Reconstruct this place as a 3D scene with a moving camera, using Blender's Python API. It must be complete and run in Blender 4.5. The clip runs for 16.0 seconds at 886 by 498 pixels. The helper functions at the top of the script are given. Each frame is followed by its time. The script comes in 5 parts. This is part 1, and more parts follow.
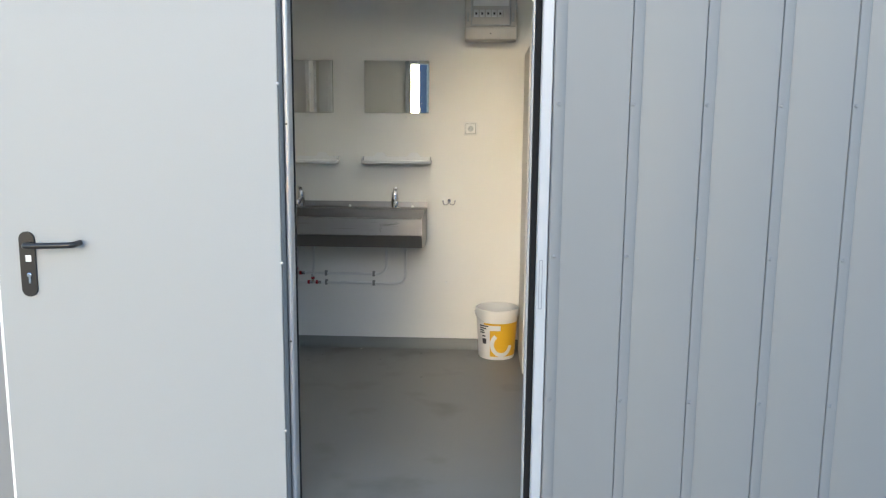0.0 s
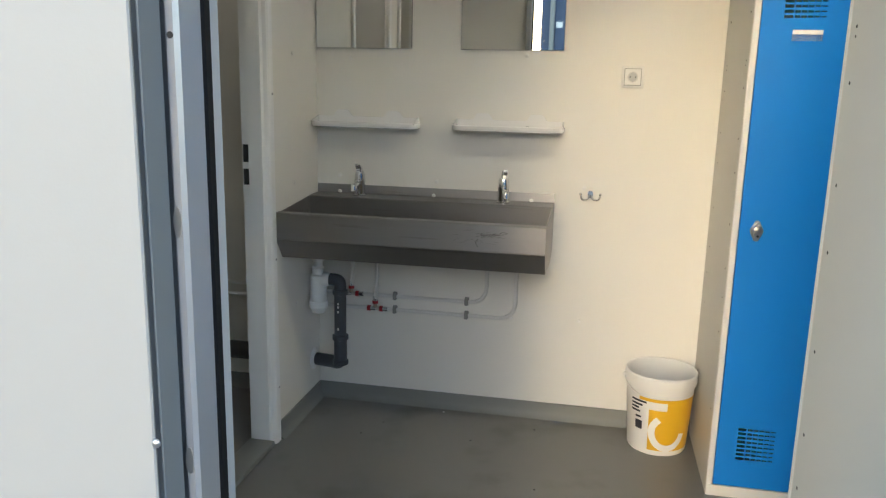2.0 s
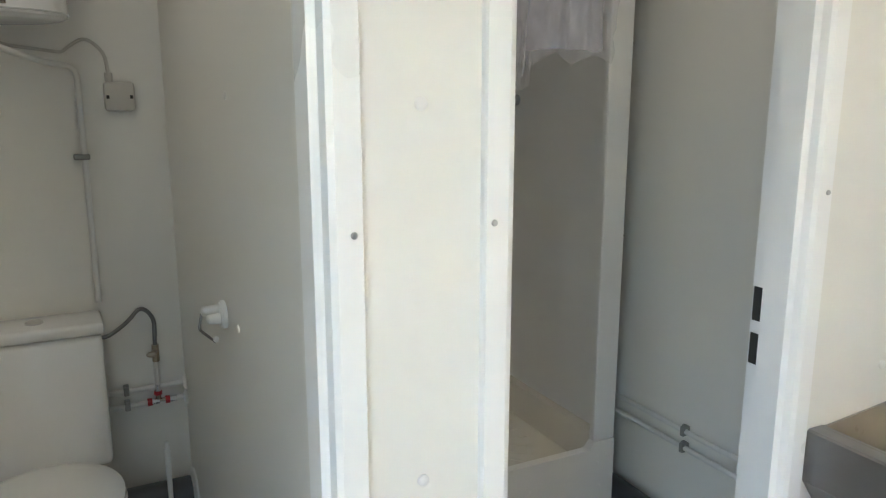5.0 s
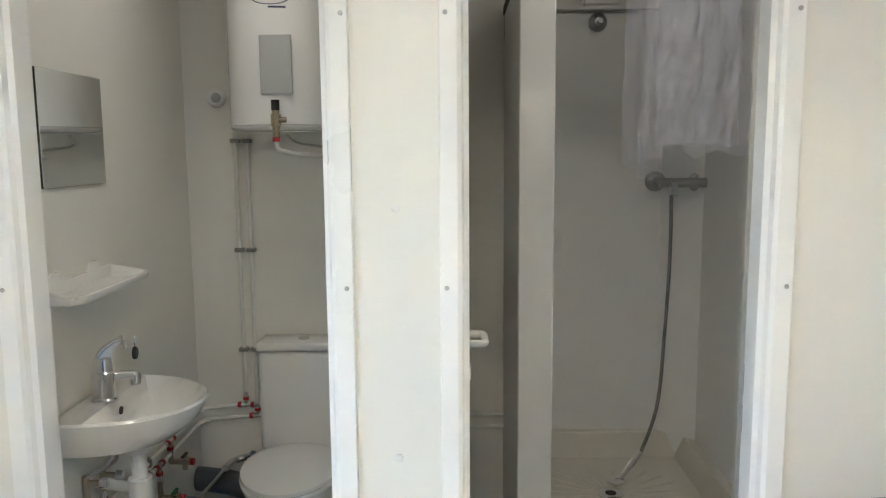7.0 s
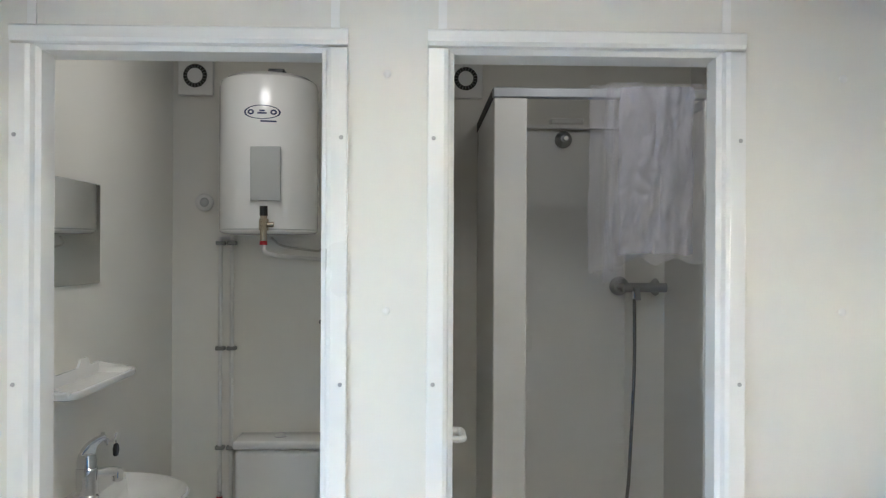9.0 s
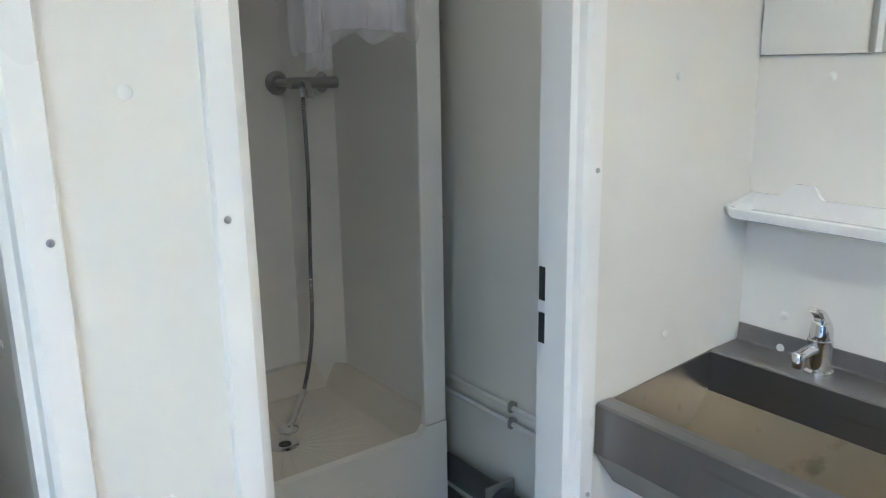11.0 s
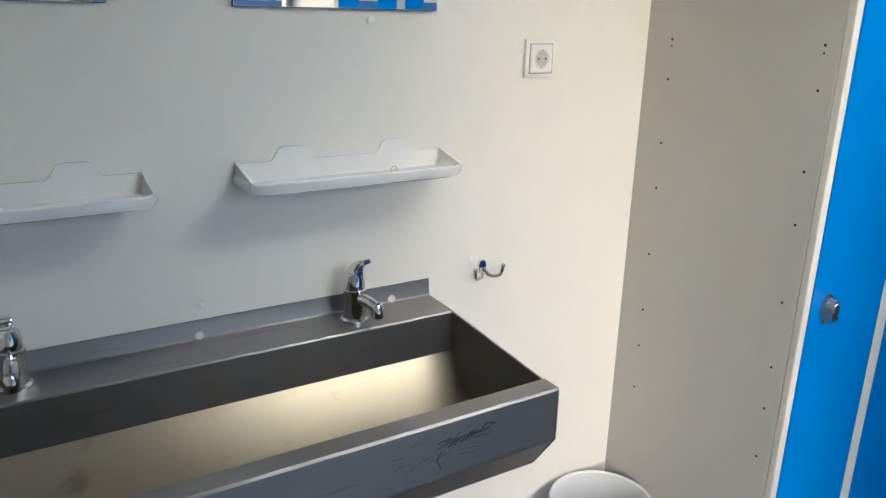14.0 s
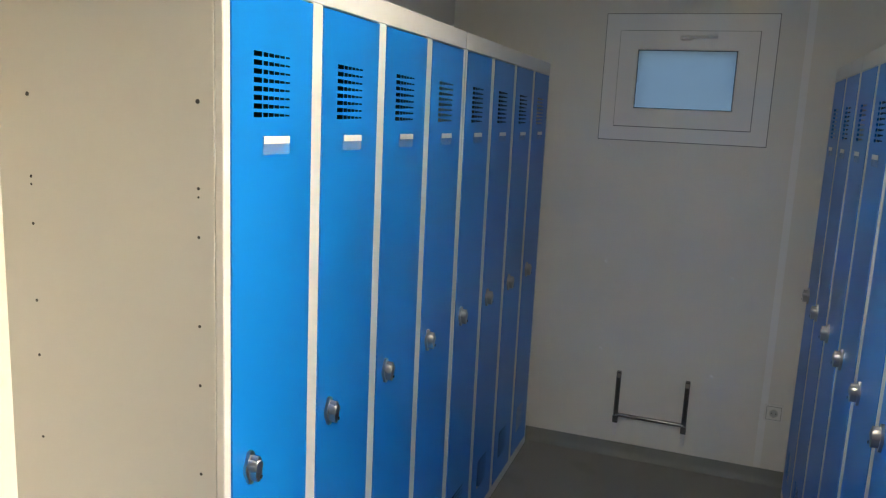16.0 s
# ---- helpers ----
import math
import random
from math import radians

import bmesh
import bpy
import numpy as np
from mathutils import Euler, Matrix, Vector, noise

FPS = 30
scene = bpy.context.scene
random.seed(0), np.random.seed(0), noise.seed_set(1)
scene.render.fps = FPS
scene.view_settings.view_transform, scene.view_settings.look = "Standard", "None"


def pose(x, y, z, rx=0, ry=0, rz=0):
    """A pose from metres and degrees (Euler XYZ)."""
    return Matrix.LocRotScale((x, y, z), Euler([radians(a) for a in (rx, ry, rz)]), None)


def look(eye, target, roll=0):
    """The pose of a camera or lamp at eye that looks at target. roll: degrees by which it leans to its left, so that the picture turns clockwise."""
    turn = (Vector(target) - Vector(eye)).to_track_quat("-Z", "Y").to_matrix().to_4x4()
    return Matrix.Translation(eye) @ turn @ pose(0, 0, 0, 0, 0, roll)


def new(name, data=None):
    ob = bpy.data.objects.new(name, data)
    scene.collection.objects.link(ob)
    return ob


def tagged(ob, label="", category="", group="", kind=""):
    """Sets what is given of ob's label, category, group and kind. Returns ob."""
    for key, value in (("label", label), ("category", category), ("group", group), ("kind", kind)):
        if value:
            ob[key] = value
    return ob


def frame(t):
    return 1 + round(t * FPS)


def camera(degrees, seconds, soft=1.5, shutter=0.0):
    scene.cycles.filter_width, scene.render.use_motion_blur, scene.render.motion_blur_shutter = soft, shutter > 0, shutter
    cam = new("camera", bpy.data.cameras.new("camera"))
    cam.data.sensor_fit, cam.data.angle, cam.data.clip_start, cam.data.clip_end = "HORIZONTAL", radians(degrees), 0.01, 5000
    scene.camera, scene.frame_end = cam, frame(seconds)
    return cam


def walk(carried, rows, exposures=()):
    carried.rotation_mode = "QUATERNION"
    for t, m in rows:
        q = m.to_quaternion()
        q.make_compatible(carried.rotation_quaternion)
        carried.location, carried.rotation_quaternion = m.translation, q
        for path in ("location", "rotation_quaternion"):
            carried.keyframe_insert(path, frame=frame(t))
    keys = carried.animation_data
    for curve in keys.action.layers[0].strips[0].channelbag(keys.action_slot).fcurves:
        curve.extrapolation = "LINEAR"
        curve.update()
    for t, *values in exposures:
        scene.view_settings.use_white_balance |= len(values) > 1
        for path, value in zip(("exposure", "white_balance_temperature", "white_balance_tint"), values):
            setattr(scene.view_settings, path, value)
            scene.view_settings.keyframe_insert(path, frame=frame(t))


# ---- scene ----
cam = camera(60.5, 16.0, soft=1.25)
PATH = [
    (0, (1.347, -4.842, 1.389), (1.25, -2.867, 1.091), 0.5),
    (0.5, (1.274, -4.395, 1.394), (1.156, -2.425, 1.065), 1.0),
    (1, (1.248, -3.911, 1.389), (1.083, -1.952, 1.023), 1.2),
    (1.5, (1.183, -3.452, 1.37), (0.936, -1.507, 0.973), 1.2),
    (2, (1.162, -3.066, 1.368), (0.78, -1.146, 0.954), 1.3),
    (2.5, (1.215, -2.737, 1.359), (0.627, -0.871, 0.943), 1.0),
    (3, (1.15, -2.533, 1.363), (0.355, -0.745, 0.95), 0.7),
    (3.5, (1.032, -2.309, 1.396), (-0.006, -0.651, 0.98), 0.2),
    (4, (0.945, -2.054, 1.414), (-0.35, -0.589, 0.992), 0.4),
    (4.5, (0.893, -1.805, 1.495), (-0.646, -0.6, 1.074), 0.1),
    (5, (0.843, -1.617, 1.505), (-0.902, -0.733, 1.09), -0.0),
    (5.2, (0.825, -1.534, 1.52), (-0.983, -0.784, 1.108), -0.1),
    (7.3, (1.565, -1.056, 1.602), (-0.421, -1.139, 1.378), -0.5),
    (7.5, (1.638, -1.031, 1.605), (-0.35, -1.127, 1.416), -0.5),
    (8, (1.746, -1.027, 1.633), (-0.25, -1.132, 1.565), -0.1),
    (8.2, (1.744, -1.052, 1.646), (-0.254, -1.147, 1.621), 0.0),
    (10.3, (1.092, -1.296, 1.532), (-0.773, -0.618, 1.283), -0.1),
    (10.5, (1.03, -1.342, 1.526), (-0.766, -0.519, 1.212), -0.2),
    (11, (0.879, -1.444, 1.507), (-0.686, -0.289, 1.042), -0.9),
    (11.5, (0.705, -1.43, 1.46), (-0.538, 0.024, 0.877), -1.5),
    (12, (0.511, -1.375, 1.436), (-0.312, 0.319, 0.765), -1.4),
    (12.5, (0.351, -1.353, 1.437), (0.013, 0.485, 0.726), -1.1),
    (13, (0.233, -1.327, 1.467), (0.385, 0.538, 0.762), -0.3),
    (13.5, (0.235, -1.312, 1.49), (0.837, 0.477, 0.828), 0.5),
    (14, (0.203, -1.348, 1.521), (1.213, 0.271, 0.922), 1.4),
    (14.5, (0.164, -1.375, 1.551), (1.504, 0.005, 1.004), 2.2),
    (15, (0.192, -1.37, 1.574), (1.765, -0.237, 1.081), 3.1),
    (15.5, (0.341, -1.341, 1.589), (2.081, -0.45, 1.167), 3.3),
    (16, (0.523, -1.289, 1.618), (2.38, -0.631, 1.272), 2.7),
]
EXPOSURES = [(0, 2.05, 6000, 10), (1, 2.05, 6100, 10), (2, 2.25, 6400, 10), (3, 2.7, 6000, 10), (3.5, 2.78, 6000, 10), (4, 3.15, 6000, 10), (4.5, 3.32, 6000, 10), (5, 3.48, 6050, 11), (8, 3.52, 5900, 12), (10.5, 3.35, 5300, 11), (11, 3.32, 5600, 11), (12, 3.35, 6000, 11), (12.5, 3.1, 5700, 11), (13, 2.85, 5500, 11), (14, 2.45, 5400, 11), (15, 2.53, 5750, 11), (16, 2.92, 6300, 11)]
walk(cam, [(t, look(eye, target, roll)) for t, eye, target, roll in PATH], EXPOSURES)
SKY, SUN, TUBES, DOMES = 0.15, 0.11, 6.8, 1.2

# ---------------------------------------------------------------- world and light
world = bpy.data.worlds.new("world")
scene.world = world
world.use_nodes = True
wn = world.node_tree
sky = wn.nodes.new("ShaderNodeTexSky")
sky.sky_type, sky.sun_disc = "NISHITA", False
sky.sun_elevation, sky.sun_rotation = radians(14), radians(-174)
sky.air_density, sky.dust_density = 1.0, 0.7
wn.links.new(sky.outputs[0], wn.nodes["Background"].inputs[0])
wn.nodes["Background"].inputs[1].default_value = SKY

sun_data = bpy.data.lights.new("sun", "SUN")
sun_data.energy, sun_data.angle, sun_data.color = SUN, radians(34), (1.0, 0.985, 0.96)
sun = new("sun", sun_data)
sun.matrix_world = look((-3, -18, 6), (-3 + 0.10, -18 + 0.97, 6 - 0.25))


# ---------------------------------------------------------------- materials
def material(name, colour, rough=0.5, metal=0.0, spread=0.06, big=1.5, fine=120.0, bump=0.02, dirt=None, dirt_at=(0.55, 0.7), dirt_scale=4.0,
             stretch=(1, 1, 1), coat=0.0, random_tone=0.0, rough_spread=0.08):
    m = bpy.data.materials.new(name)
    m.use_nodes = True
    t = m.node_tree
    b = t.nodes["Principled BSDF"]
    tex = t.nodes.new("ShaderNodeTexCoord")
    mp = t.nodes.new("ShaderNodeMapping")
    mp.inputs["Scale"].default_value = stretch
    t.links.new(tex.outputs["Object"], mp.inputs[0])

    def noise_node(scale, detail=4):
        n = t.nodes.new("ShaderNodeTexNoise")
        n.inputs["Scale"].default_value, n.inputs["Detail"].default_value = scale, detail
        t.links.new(mp.outputs[0], n.inputs["Vector"])
        return n

    n1, n2 = noise_node(big), noise_node(fine, 3)
    ramp = t.nodes.new("ShaderNodeMapRange")
    ramp.inputs[3].default_value, ramp.inputs[4].default_value = 1 - spread, 1 + spread
    t.links.new(n1.outputs[0], ramp.inputs[0])
    mul = t.nodes.new("ShaderNodeMix")
    mul.data_type, mul.blend_type = "RGBA", "MULTIPLY"
    mul.inputs[0].default_value = 1.0
    mul.inputs[6].default_value = (*colour, 1)
    t.links.new(ramp.outputs[0], mul.inputs[7])
    out = mul.outputs[2]
    if dirt:
        n3 = noise_node(dirt_scale, 8)
        r3 = t.nodes.new("ShaderNodeMapRange")
        r3.inputs[1].default_value, r3.inputs[2].default_value = dirt_at
        t.links.new(n3.outputs[0], r3.inputs[0])
        mx = t.nodes.new("ShaderNodeMix")
        mx.data_type = "RGBA"
        t.links.new(r3.outputs[0], mx.inputs[0])
        t.links.new(out, mx.inputs[6])
        mx.inputs[7].default_value = (*dirt, 1)
        out = mx.outputs[2]
    t.links.new(out, b.inputs["Base Color"])
    rr = t.nodes.new("ShaderNodeMapRange")
    rr.inputs[3].default_value, rr.inputs[4].default_value = max(0.02, rough - rough_spread), rough + rough_spread
    t.links.new(n1.outputs[0], rr.inputs[0])
    t.links.new(rr.outputs[0], b.inputs["Roughness"])
    b.inputs["Metallic"].default_value = metal
    b.inputs["Coat Weight"].default_value = coat
    if bump:
        bp = t.nodes.new("ShaderNodeBump")
        bp.inputs["Strength"].default_value, bp.inputs["Distance"].default_value = bump, 0.01
        t.links.new(n2.outputs[0], bp.inputs["Height"])
        t.links.new(bp.outputs[0], b.inputs["Normal"])
    return m


WALL = material("cream wall panel", (0.79, 0.77, 0.715), 0.38, spread=0.03, big=1.2, fine=260, bump=0.03)
TRIM = material("white lacquered steel trim", (0.86, 0.855, 0.835), 0.3, spread=0.02, fine=200, bump=0.015)
CEIL = material("white ceiling board", (0.86, 0.84, 0.78), 0.55, spread=0.03)
FLOOR = material("grey vinyl floor", (0.195, 0.19, 0.175), 0.42, spread=0.16, big=2.2, fine=420, bump=0.06, dirt=(0.125, 0.12, 0.105),
                 dirt_at=(0.56, 0.78), dirt_scale=3.2, rough_spread=0.12)
BASE = material("grey vinyl skirting", (0.21, 0.215, 0.20), 0.45, spread=0.08, fine=300, bump=0.04)
FACADE = material("silver-grey coated steel", (0.20, 0.21, 0.22), 0.58, 0.1, spread=0.03, fine=500, bump=0.02)
PROFILE = material("pale grey lacquered profile", (0.40, 0.42, 0.44), 0.33, spread=0.02, fine=200, bump=0.015)
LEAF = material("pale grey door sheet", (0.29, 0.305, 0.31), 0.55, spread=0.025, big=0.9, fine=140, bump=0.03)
ALU = material("pale anodised profile", (0.40, 0.42, 0.45), 0.35, 0.5, spread=0.03, fine=300, bump=0.02)
RUBBER = material("black rubber", (0.010, 0.010, 0.011), 0.8, spread=0.2)
RUBBER.node_tree.nodes["Principled BSDF"].inputs["Specular IOR Level"].default_value = 0.15
BLACK = material("black plastic", (0.012, 0.012, 0.013), 0.28, spread=0.2)
DARK = material("dark recess", (0.03, 0.03, 0.03), 0.7, spread=0.2)
LOCKER = material("light grey powder coat", (0.55, 0.54, 0.50), 0.42, spread=0.03, fine=600, bump=0.05)
STILE = material("pale grey powder coat", (0.68, 0.66, 0.62), 0.4, spread=0.03, fine=600, bump=0.04)
BLUE = material("blue powder coat", (0.006, 0.19, 0.62), 0.33, spread=0.04, fine=600, bump=0.04)
STEEL = material("brushed stainless steel", (0.32, 0.312, 0.308), 0.42, 1.0, spread=0.07, big=5, fine=70, bump=0.012, stretch=(0.4, 6, 6), rough_spread=0.05, dirt=(0.24, 0.22, 0.21), dirt_at=(0.62, 0.74), dirt_scale=7)
# Golden tint stands for a warm reflection in the basin; bare stainless is neutral.
STEEL_IN = material("stainless trough lining tinted by golden reflection", (0.33, 0.29, 0.22), 0.36, 1.0, spread=0.05, big=4, fine=80, bump=0.008, dirt=(0.22, 0.19, 0.14), dirt_at=(0.62, 0.74), dirt_scale=16, rough_spread=0.04)
CHROME = material("chrome", (0.75, 0.75, 0.76), 0.07, 1.0, spread=0.02, bump=0.0, rough_spread=0.03)
KNOB = material("dark satin zinc", (0.40, 0.40, 0.40), 0.36, 1.0, spread=0.06, bump=0.01)
BRACKET = material("dark chrome bracket", (0.24, 0.24, 0.25), 0.22, 1.0, spread=0.06, bump=0.01)
SCRATCH = material("scratched steel", (0.12, 0.115, 0.11), 0.5, 0.8, spread=0.1)
HOSE = material("dark ribbed steel", (0.22, 0.215, 0.21), 0.28, 1.0, spread=0.08, bump=0.01)
NICKEL = material("satin zinc", (0.5, 0.5, 0.5), 0.3, 1.0, spread=0.06, bump=0.01)
CERAMIC = material("white porcelain", (0.82, 0.81, 0.79), 0.10, spread=0.015, bump=0.0, coat=0.3, rough_spread=0.04)
PLASTIC = material("white plastic", (0.80, 0.79, 0.76), 0.3, spread=0.02, bump=0.01)
SHELF = material("glossy white plastic", (0.85, 0.845, 0.83), 0.16, spread=0.02, bump=0.0, coat=0.3)
PIPE = material("white multilayer pipe", (0.74, 0.73, 0.70), 0.35, spread=0.04, bump=0.01)
GREEN = material("green plastic", (0.01, 0.16, 0.07), 0.35, spread=0.1)
GREYPIPE = material("dark grey drain plastic", (0.065, 0.072, 0.08), 0.38, spread=0.1, bump=0.02)
CLIP = material("grey plastic clip", (0.26, 0.26, 0.24), 0.45, spread=0.06)
RED = material("red fitting ring", (0.35, 0.015, 0.02), 0.35, spread=0.1)
BRASS = material("nickel brass fitting", (0.42, 0.36, 0.27), 0.28, 1.0, spread=0.1)
TRAY = material("off-white shower acrylic", (0.66, 0.63, 0.56), 0.22, spread=0.04, bump=0.01)
SHOWER = material("pale grey shower panel", (0.77, 0.76, 0.73), 0.3, spread=0.03, bump=0.01)
YELLOW = material("yellow print", (0.75, 0.43, 0.02), 0.35, spread=0.04)
INK = material("dark print", (0.04, 0.04, 0.05), 0.5, spread=0.1)
NAVY = material("navy print", (0.02, 0.03, 0.10), 0.4, spread=0.1)
BOXGREY = material("distribution box plastic", (0.55, 0.52, 0.47), 0.4, spread=0.04)
GREYPLATE = material("grey cover plate", (0.48, 0.49, 0.48), 0.4, spread=0.04)
ASPHALT = material("pale concrete paving", (0.33, 0.31, 0.275), 0.9, spread=0.15, big=0.7, fine=60, bump=0.3, dirt=(0.25, 0.225, 0.19), dirt_at=(0.5, 0.75), dirt_scale=0.6)
BLUEBOX = material("faded blue steel", (0.04, 0.065, 0.125), 0.5, spread=0.1, big=0.8, fine=40, bump=0.05)

MIRROR = bpy.data.materials.new("mirror")
MIRROR.use_nodes = True
MIRROR.node_tree.nodes["Principled BSDF"].inputs["Base Color"].default_value = (0.86, 0.87, 0.86, 1)
MIRROR.node_tree.nodes["Principled BSDF"].inputs["Metallic"].default_value = 1
MIRROR.node_tree.nodes["Principled BSDF"].inputs["Roughness"].default_value = 0.015


def clear(name, colour, rough, transmission=1.0, alpha=1.0, bump=0.0, scale=40):
    m = bpy.data.materials.new(name)
    m.use_nodes = True
    t = m.node_tree
    b = t.nodes["Principled BSDF"]
    b.inputs["Base Color"].default_value = (*colour, 1)
    b.inputs["Roughness"].default_value = rough
    b.inputs["Transmission Weight"].default_value = transmission
    b.inputs["Alpha"].default_value = alpha
    b.inputs["IOR"].default_value = 1.45
    if bump:
        n = t.nodes.new("ShaderNodeTexNoise")
        n.inputs["Scale"].default_value = scale
        bp = t.nodes.new("ShaderNodeBump")
        bp.inputs["Strength"].default_value, bp.inputs["Distance"].default_value = bump, 0.01
        t.links.new(n.outputs[0], bp.inputs["Height"])
        t.links.new(bp.outputs[0], b.inputs["Normal"])
    return m


FROST = clear("frosted glass", (0.095, 0.125, 0.165), 0.38, bump=0.5, scale=160)
CARDCASE = clear("clear plastic card case", (0.70, 0.72, 0.76), 0.2, transmission=0.0, alpha=0.14)
FOIL = clear("clear wrapping film", (0.84, 0.83, 0.92), 0.06, transmission=0.0, alpha=0.20, bump=0.35, scale=16)
GLOW = bpy.data.materials.new("lit fluorescent tube")
GLOW.use_nodes = True
GLOW.node_tree.nodes["Principled BSDF"].inputs["Emission Color"].default_value = (1.0, 0.89, 0.69, 1)
GLOW.node_tree.nodes["Principled BSDF"].inputs["Emission Strength"].default_value = TUBES
# Glow of the assumed cubicle lamps, which stay out of view.
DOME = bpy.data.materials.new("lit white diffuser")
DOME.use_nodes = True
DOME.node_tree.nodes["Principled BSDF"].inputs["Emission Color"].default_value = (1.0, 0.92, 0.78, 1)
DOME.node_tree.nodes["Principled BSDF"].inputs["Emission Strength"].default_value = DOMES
CURTAIN = material("pale lilac folded curtain", (0.66, 0.65, 0.74), 0.4, spread=0.05)
CURTAIN.node_tree.nodes["Principled BSDF"].inputs["Alpha"].default_value = 0.42


# ---------------------------------------------------------------- mesh helpers
def box(bm, x0, y0, z0, x1, y1, z1, bevel=0.0, seg=1):
    r = bmesh.ops.create_cube(bm, size=1.0)
    v = r["verts"]
    bmesh.ops.scale(bm, vec=(abs(x1 - x0), abs(y1 - y0), abs(z1 - z0)), verts=v)
    bmesh.ops.translate(bm, vec=((x0 + x1) / 2, (y0 + y1) / 2, (z0 + z1) / 2), verts=v)
    if bevel:
        e = list({e for w in v for e in w.link_edges})
        bmesh.ops.bevel(bm, geom=e, offset=bevel, segments=seg, affect="EDGES", profile=0.5)


def rod(bm, a, b, r, r2=None, seg=16):
    a, b = Vector(a), Vector(b)
    d = b - a
    m = Matrix.Translation((a + b) / 2) @ d.to_track_quat("Z", "Y").to_matrix().to_4x4()
    bmesh.ops.create_cone(bm, cap_ends=True, segments=seg, radius1=r, radius2=r if r2 is None else r2, depth=d.length, matrix=m)


def ball(bm, c, r, scale=(1, 1, 1), seg=16):
    bmesh.ops.create_uvsphere(bm, u_segments=seg, v_segments=max(6, seg // 2), radius=r, matrix=Matrix.Translation(c) @ Matrix.Diagonal((*scale, 1)))


def prism(bm, pts, axis, a, b):
    """A polygon given in the two other axes, drawn out along axis from a to b."""
    def put(p, k):
        return {"x": (k, p[0], p[1]), "y": (p[0], k, p[1]), "z": (p[0], p[1], k)}[axis]
    va = [bm.verts.new(put(p, a)) for p in pts]
    vb = [bm.verts.new(put(p, b)) for p in pts]
    n = len(pts)
    f = [bm.faces.new(va), bm.faces.new(vb[::-1])]
    for i in range(n):
        f.append(bm.faces.new((va[i], vb[i], vb[(i + 1) % n], va[(i + 1) % n])))
    bmesh.ops.recalc_face_normals(bm, faces=f)


def lathe(bm, profile, centre, seg=32, axis="z", scale=(1, 1)):
    """Turns (radius, height) pairs about an axis through centre."""
    rings = []
    for r, h in profile:
        ring = []
        for i in range(seg):
            a = 2 * math.pi * i / seg
            u, v = r * math.cos(a) * scale[0], r * math.sin(a) * scale[1]
            p = {"z": (u, v, h), "y": (u, h, v), "x": (h, u, v)}[axis]
            ring.append(bm.verts.new(Vector(centre) + Vector(p)))
        rings.append(ring)
    f = []
    for a, b in zip(rings, rings[1:]):
        for i in range(seg):
            f.append(bm.faces.new((a[i], a[(i + 1) % seg], b[(i + 1) % seg], b[i])))
    f.append(bm.faces.new(rings[0]))
    f.append(bm.faces.new(rings[-1]))
    bmesh.ops.recalc_face_normals(bm, faces=f)


def rounded(pts, r=0.04, n=5):
    """A line of points with its corners rounded."""
    pts = [Vector(p) for p in pts]
    out = [pts[0]]
    for a, b, c in zip(pts, pts[1:], pts[2:]):
        k = min(r, (a - b).length * 0.49, (c - b).length * 0.49)
        p, q = b + (a - b).normalized() * k, b + (c - b).normalized() * k
        for i in range(n + 1):
            t = i / n
            out.append((1 - t) ** 2 * p + 2 * t * (1 - t) * b + t * t * q)
    out.append(pts[-1])
    return out


def tube(bm, pts, r, seg=10, ribs=0.0):
    pts = [Vector(p) for p in pts]
    rings, up = [], None
    for i, p in enumerate(pts):
        d = (pts[min(i + 1, len(pts) - 1)] - pts[max(i - 1, 0)]).normalized()
        if up is None:
            up = d.orthogonal().normalized()
        up = (up - d * up.dot(d)).normalized()
        side = d.cross(up)
        k = r * (1 + ribs * (i % 2))
        rings.append([bm.verts.new(p + (up * math.cos(2 * math.pi * j / seg) + side * math.sin(2 * math.pi * j / seg)) * k) for j in range(seg)])
    f = [bm.faces.new(rings[0][::-1]), bm.faces.new(rings[-1])]
    for a, b in zip(rings, rings[1:]):
        for j in range(seg):
            f.append(bm.faces.new((a[j], a[(j + 1) % seg], b[(j + 1) % seg], b[j])))
    bmesh.ops.recalc_face_normals(bm, faces=f)


def smooth(me, angle=35):
    me.polygons.foreach_set("use_smooth", [True] * len(me.polygons))
    me.set_sharp_from_angle(angle=radians(angle))


def part(name, bm, mat, parent=None, label="", at=None, flat=False):
    me = bpy.data.meshes.new(name)
    bm.to_mesh(me)
    bm.free()
    if not flat:
        smooth(me)
    me.materials.append(mat)
    ob = new(name, me)
    if at is not None:
        ob.matrix_basis = at
    if parent:
        ob.parent = parent
    if label:
        ob["label"] = label
    return ob


def share(ob, parent, at, name=None):
    """Another object on the same mesh."""
    o = new(name or ob.name.split(".")[0], ob.data)
    o.parent, o.matrix_basis = parent, at
    return o


def thing(name, label, category, at=(0, 0, 0), rz=0, group="", kind=""):
    e = new(name)
    e.empty_display_size = 0.1
    e.matrix_basis = pose(*at, 0, 0, rz)
    return tagged(e, label, category, group, kind)


def boxed(name, dims, mat, parent=None, label="", bevel=0.0, seg=1):
    bm = bmesh.new()
    box(bm, *dims, bevel=bevel, seg=seg)
    return part(name, bm, mat, parent, label)


def setting(name, bm, mat, label, category):
    return tagged(part(name, bm, mat), label, category, kind="structure")


# ---------------------------------------------------------------- the cabin shell
XW, XE, YF, YB, ZC = -1.63, 4.17, -2.19, 0.0, 2.42     # inner faces
OX0, OX1 = 0.70, 1.515                                  # entrance opening
DOOR_TOP = 2.02
GROUND = -0.17

